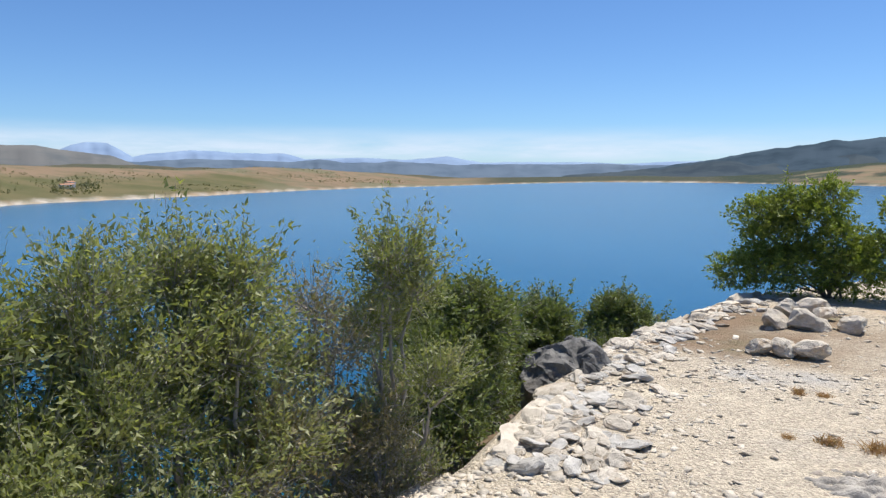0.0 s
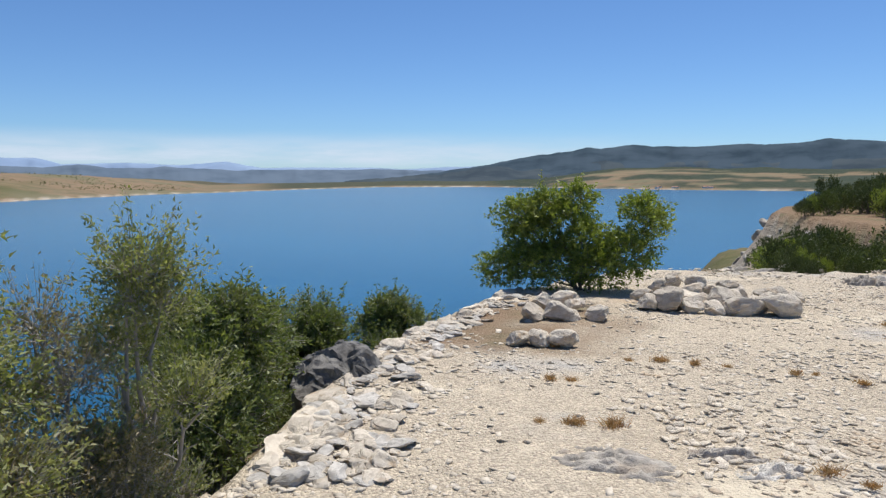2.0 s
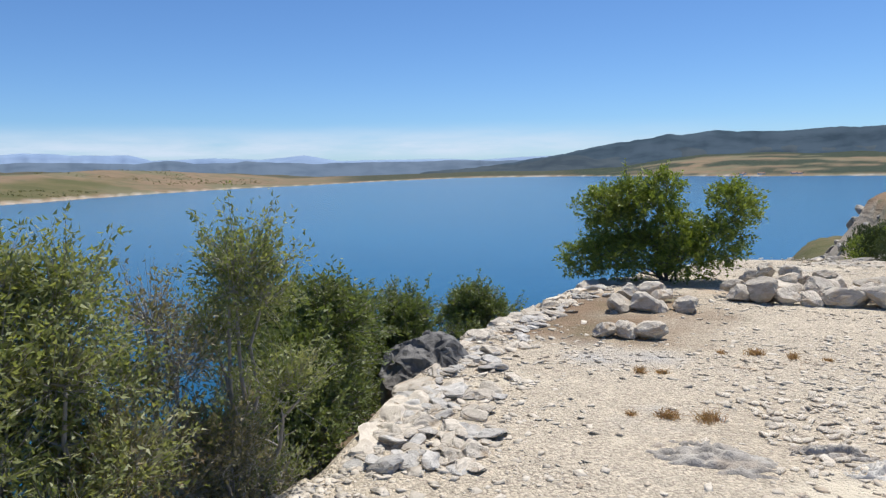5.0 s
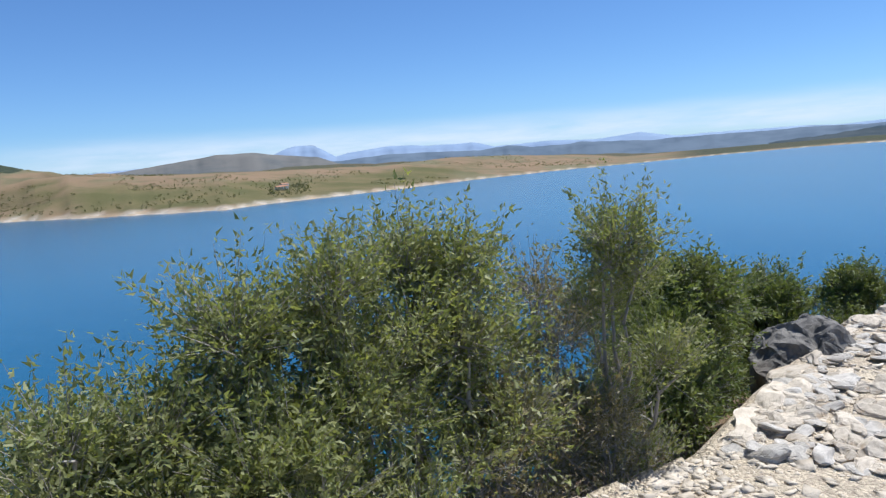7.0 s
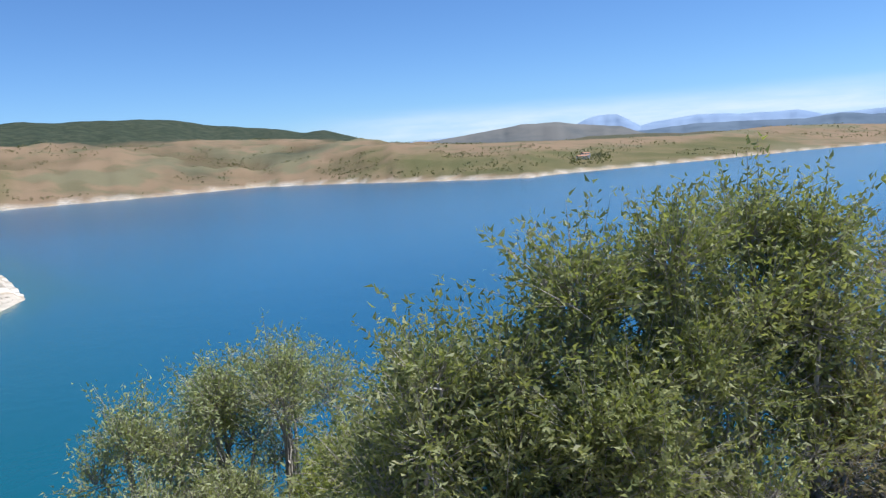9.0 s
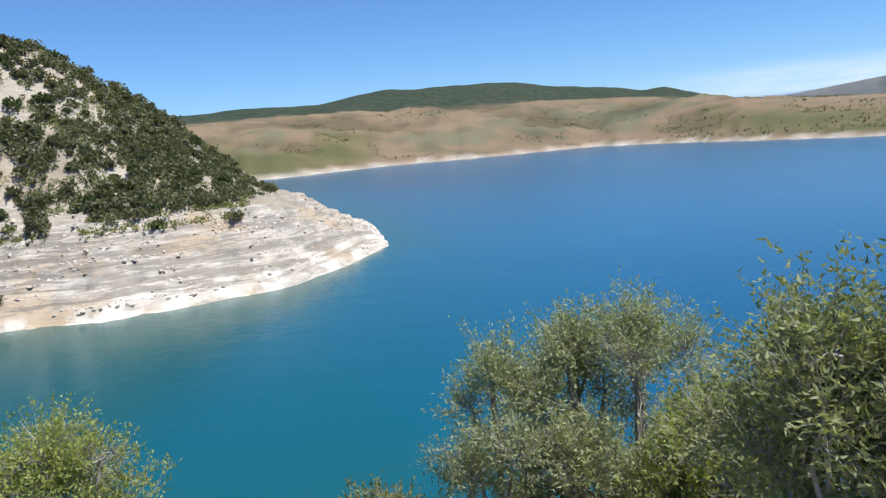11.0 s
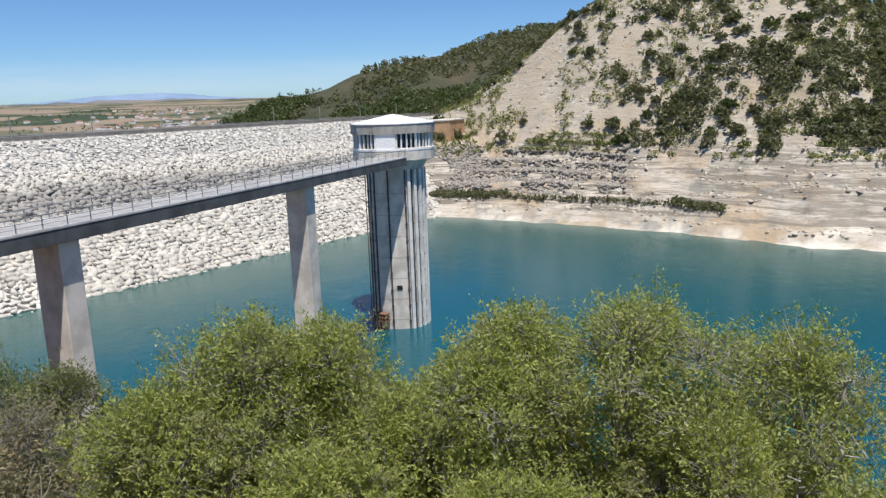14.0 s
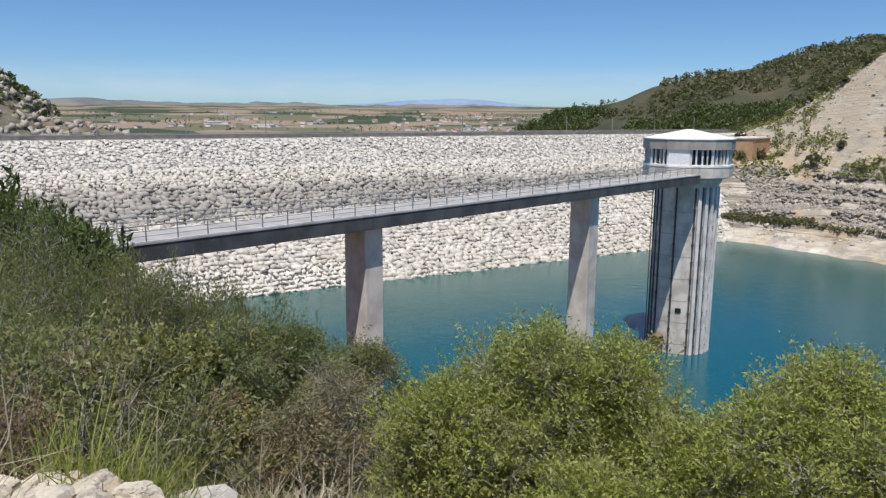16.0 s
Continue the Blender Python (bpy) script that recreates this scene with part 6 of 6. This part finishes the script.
far_range("backdrop_hills", [(-80, 0.5), (-22, 0.5), (-15, 0.62), (-9, 0.7), (-4, 0.58), (0, 0.66), (4, 0.8), (7.5, 0.72), (9.5, 0.95), (11.5, 0.7), (15, 0.85), (19, 0.9), (22, 0.7), (27, 0.8), (36, 0.7), (44, 0.5)], 4550, 5, HAZE_MID, "hills behind the far shore painted in haze blue-grey", -80, 46, 0.1)
far_range("backdrop_ridge", [(-80, 1.5), (-58, 1.7), (-55, 2.2), (-52, 2.0), (-48, 2.45), (-44, 2.67), (-41, 2.45), (-35, 2.28), (-30.6, 2.42), (-28, 2.25), (-26, 2.07), (-23, 1.6), (-20.5, 1.15), (-18, 0.7), (-15, 0.3), (-12, 0)], 4300, 8, HAZE_NEAR, "wooded ridge across the lake, dark haze blue painted in", -80, -12, 0.16, -0.4, 700)
# foothills, dome and downs also carry grey-blue haze in their colours
far_range("backdrop_foothills", [(-80, 1.1), (-60, 1.3), (-52, 0.9), (-46, 1.35), (-41, 1.0), (-36, 1.25), (-32, 0.95), (-29, 1.3), (-26, 0.8), (-23, 0.65), (-21, 0.85), (-17, 0.4), (-13, 0.1), (-9, -0.3)], 4050, 31, backdrop_material("foothill_range", (0.07, 0.088, 0.10), (0.045, 0.062, 0.078)), "dark wooded foothills behind the far shore, bluish haze in their colour", -80, -9, 0.22, -0.4, 500)
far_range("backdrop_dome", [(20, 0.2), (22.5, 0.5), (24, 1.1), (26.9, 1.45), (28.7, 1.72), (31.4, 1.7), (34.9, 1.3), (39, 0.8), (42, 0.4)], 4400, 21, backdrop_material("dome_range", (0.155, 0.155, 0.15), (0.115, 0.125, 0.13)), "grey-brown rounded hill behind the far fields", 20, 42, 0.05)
far_range("backdrop_downs", [(112, 0.5), (126, 0.6), (131, 0.55), (138, 0.72), (144, 0.6), (150, 0.78), (157, 0.7), (163, 0.9), (168, 0.85), (175, 0.9)], 4350, 15, backdrop_material("downs", (0.215, 0.205, 0.195), (0.125, 0.14, 0.15)), "tan downs beyond the plain, haze painted into their colour", 112, 176, 0.13)
far_range("backdrop_horizon", [(112, 0.5), (126, 0.6), (129, 0.55), (132, 0.75), (134, 1.0), (136, 1.15), (138, 1.1), (140, 1.0), (143, 0.75), (148, 0.5), (157, 0.55), (165, 0.5), (175, 0.5)], 4800, 11, HAZE_FAR, "hills far beyond the plain painted in pale haze blue", 112, 176, 0.05)


def cloud_material():
    n = Nodes("glowing_cloud_haze")
    t = n.t
    sep = t.nodes.new("ShaderNodeSeparateXYZ")
    n.put(sep.inputs[0], n.co)
    low = n.ramp(sep.outputs[2], 40, 130)
    high = n.math("SUBTRACT", 1.0, n.ramp(sep.outputs[2], 150, 330))
    streak = n.ramp(n.noise(0.0016, 5, 0.6, stretch=(1, 1, 7)), 0.05, 0.75)
    dens = n.math("MULTIPLY", n.math("MULTIPLY", low, high), n.math("MULTIPLY", streak, 0.85))
    dens = n.math("MULTIPLY", dens, n.attr("veil"))
    # the veil gets its brightness from its own glow
    em = t.nodes.new("ShaderNodeEmission")
    em.inputs[0].default_value, em.inputs[1].default_value = (0.72, 0.81, 0.94, 1), 0.95
    tr = t.nodes.new("ShaderNodeBsdfTransparent")
    mx = t.nodes.new("ShaderNodeMixShader")
    n.put(mx.inputs[0], dens)
    t.links.new(tr.outputs[0], mx.inputs[1])
    t.links.new(em.outputs[0], mx.inputs[2])
    t.links.new(mx.outputs[0], t.nodes["Material Output"].inputs[0])
    return n.mat


def build_cloud_haze():
    az = np.arange(-70, 180, 1.0)
    a = np.radians(az)
    v = np.concatenate([np.stack([-np.sin(a) * 4930, np.cos(a) * 4930, np.full(len(a), z)], 1) for z in (20.0, 160.0, 380.0)])
    n = len(az)
    i, j = np.meshgrid(np.arange(2), np.arange(n - 1), indexing="ij")
    f = np.stack([i * n + j, i * n + j + 1, (i + 1) * n + j + 1, (i + 1) * n + j], 2).reshape(-1, 4)
    me = mesh_from("backdrop_cloud_haze", v, f, cloud_material(), True)
    at = me.attributes.new("veil", "FLOAT", "POINT")
    # cloud up to azimuth 52; from 104 on the sheet is added horizon haze
    at.data.foreach_set("value", np.tile(smooth((az + 42) / 30) * smooth((52 - az) / 16) + 0.45 * smooth((az - 104) / 14), 3).astype(np.float32))
    ob = new("backdrop_cloud_haze", me)
    ob.visible_shadow = False
    tagged(ob, "thin glowing veil, cloud over the mountains and painted haze over the plain", "cloud", kind="structure")


build_cloud_haze()

# ---- farmhouses on the plain and on the far shore ----
ROOF_TILE = plain_material("roof_tile", (0.36, 0.20, 0.13), 0.85)


def farmhouse():
    ob = new("farmhouse")
    tagged(ob, "small white farmhouse with a tiled roof", "house", "farmhouses far off")
    part("wall", box(bmesh.new(), 0, 0, 2.0, 12, 7, 5.0), WHITE_PAINT, ob)
    bm = bmesh.new()
    v = [bm.verts.new(p) for p in ((-6.3, -3.9, 4.4), (6.3, -3.9, 4.4), (6.3, 3.9, 4.4), (-6.3, 3.9, 4.4), (-6.3, 0, 6.2), (6.3, 0, 6.2))]
    for q in ((0, 1, 5, 4), (2, 3, 4, 5), (1, 2, 5), (3, 0, 4), (3, 2, 1, 0)):
        bm.faces.new([v[k] for k in q])
    part("roof", bm, ROOF_TILE, ob)
    return ob


rng = np.random.default_rng(44)
first = farmhouse()
spots_house = spots(110, 119, 141, 1000, 2500, 0.7, 1.5) + spots(34, 141, 164, 1000, 2400, 0.7, 1.3) + spots(3, 25.2, 27.4, 1000, 1100, 0.5, 0.8) + spots(8, -37.5, -32.5, 2210, 2290, 0.8, 1.4)
shed = new("shed")
tagged(shed, "long white farm shed far off on the plain", "shed", "sheds on the plain")
part("wall", box(bmesh.new(), 0, 0, 2.2, 46, 14, 5.4), WHITE_PAINT, shed)
part("roof", box(bmesh.new(), 0, 0, 5.2, 47, 15, 0.7), WHITE_PAINT, shed)
for k, (x, y, z, s) in enumerate(spots(12, 119, 162, 1000, 2600, 1, 2)):
    m = Matrix.LocRotScale((x, y, z - 0.4), Euler((0, 0, rng.uniform(0, 3.1))), None)
    if k == 0:
        shed.matrix_world = m
    else:
        copy_thing(shed, m)
for k, (x, y, z, s) in enumerate(spots_house):
    m = Matrix.LocRotScale((x, y, z - 0.4), Euler((0, 0, rng.uniform(0, 3.1))), None)
    if k == 0:
        first.matrix_world = m
    else:
        copy_thing(first, m)
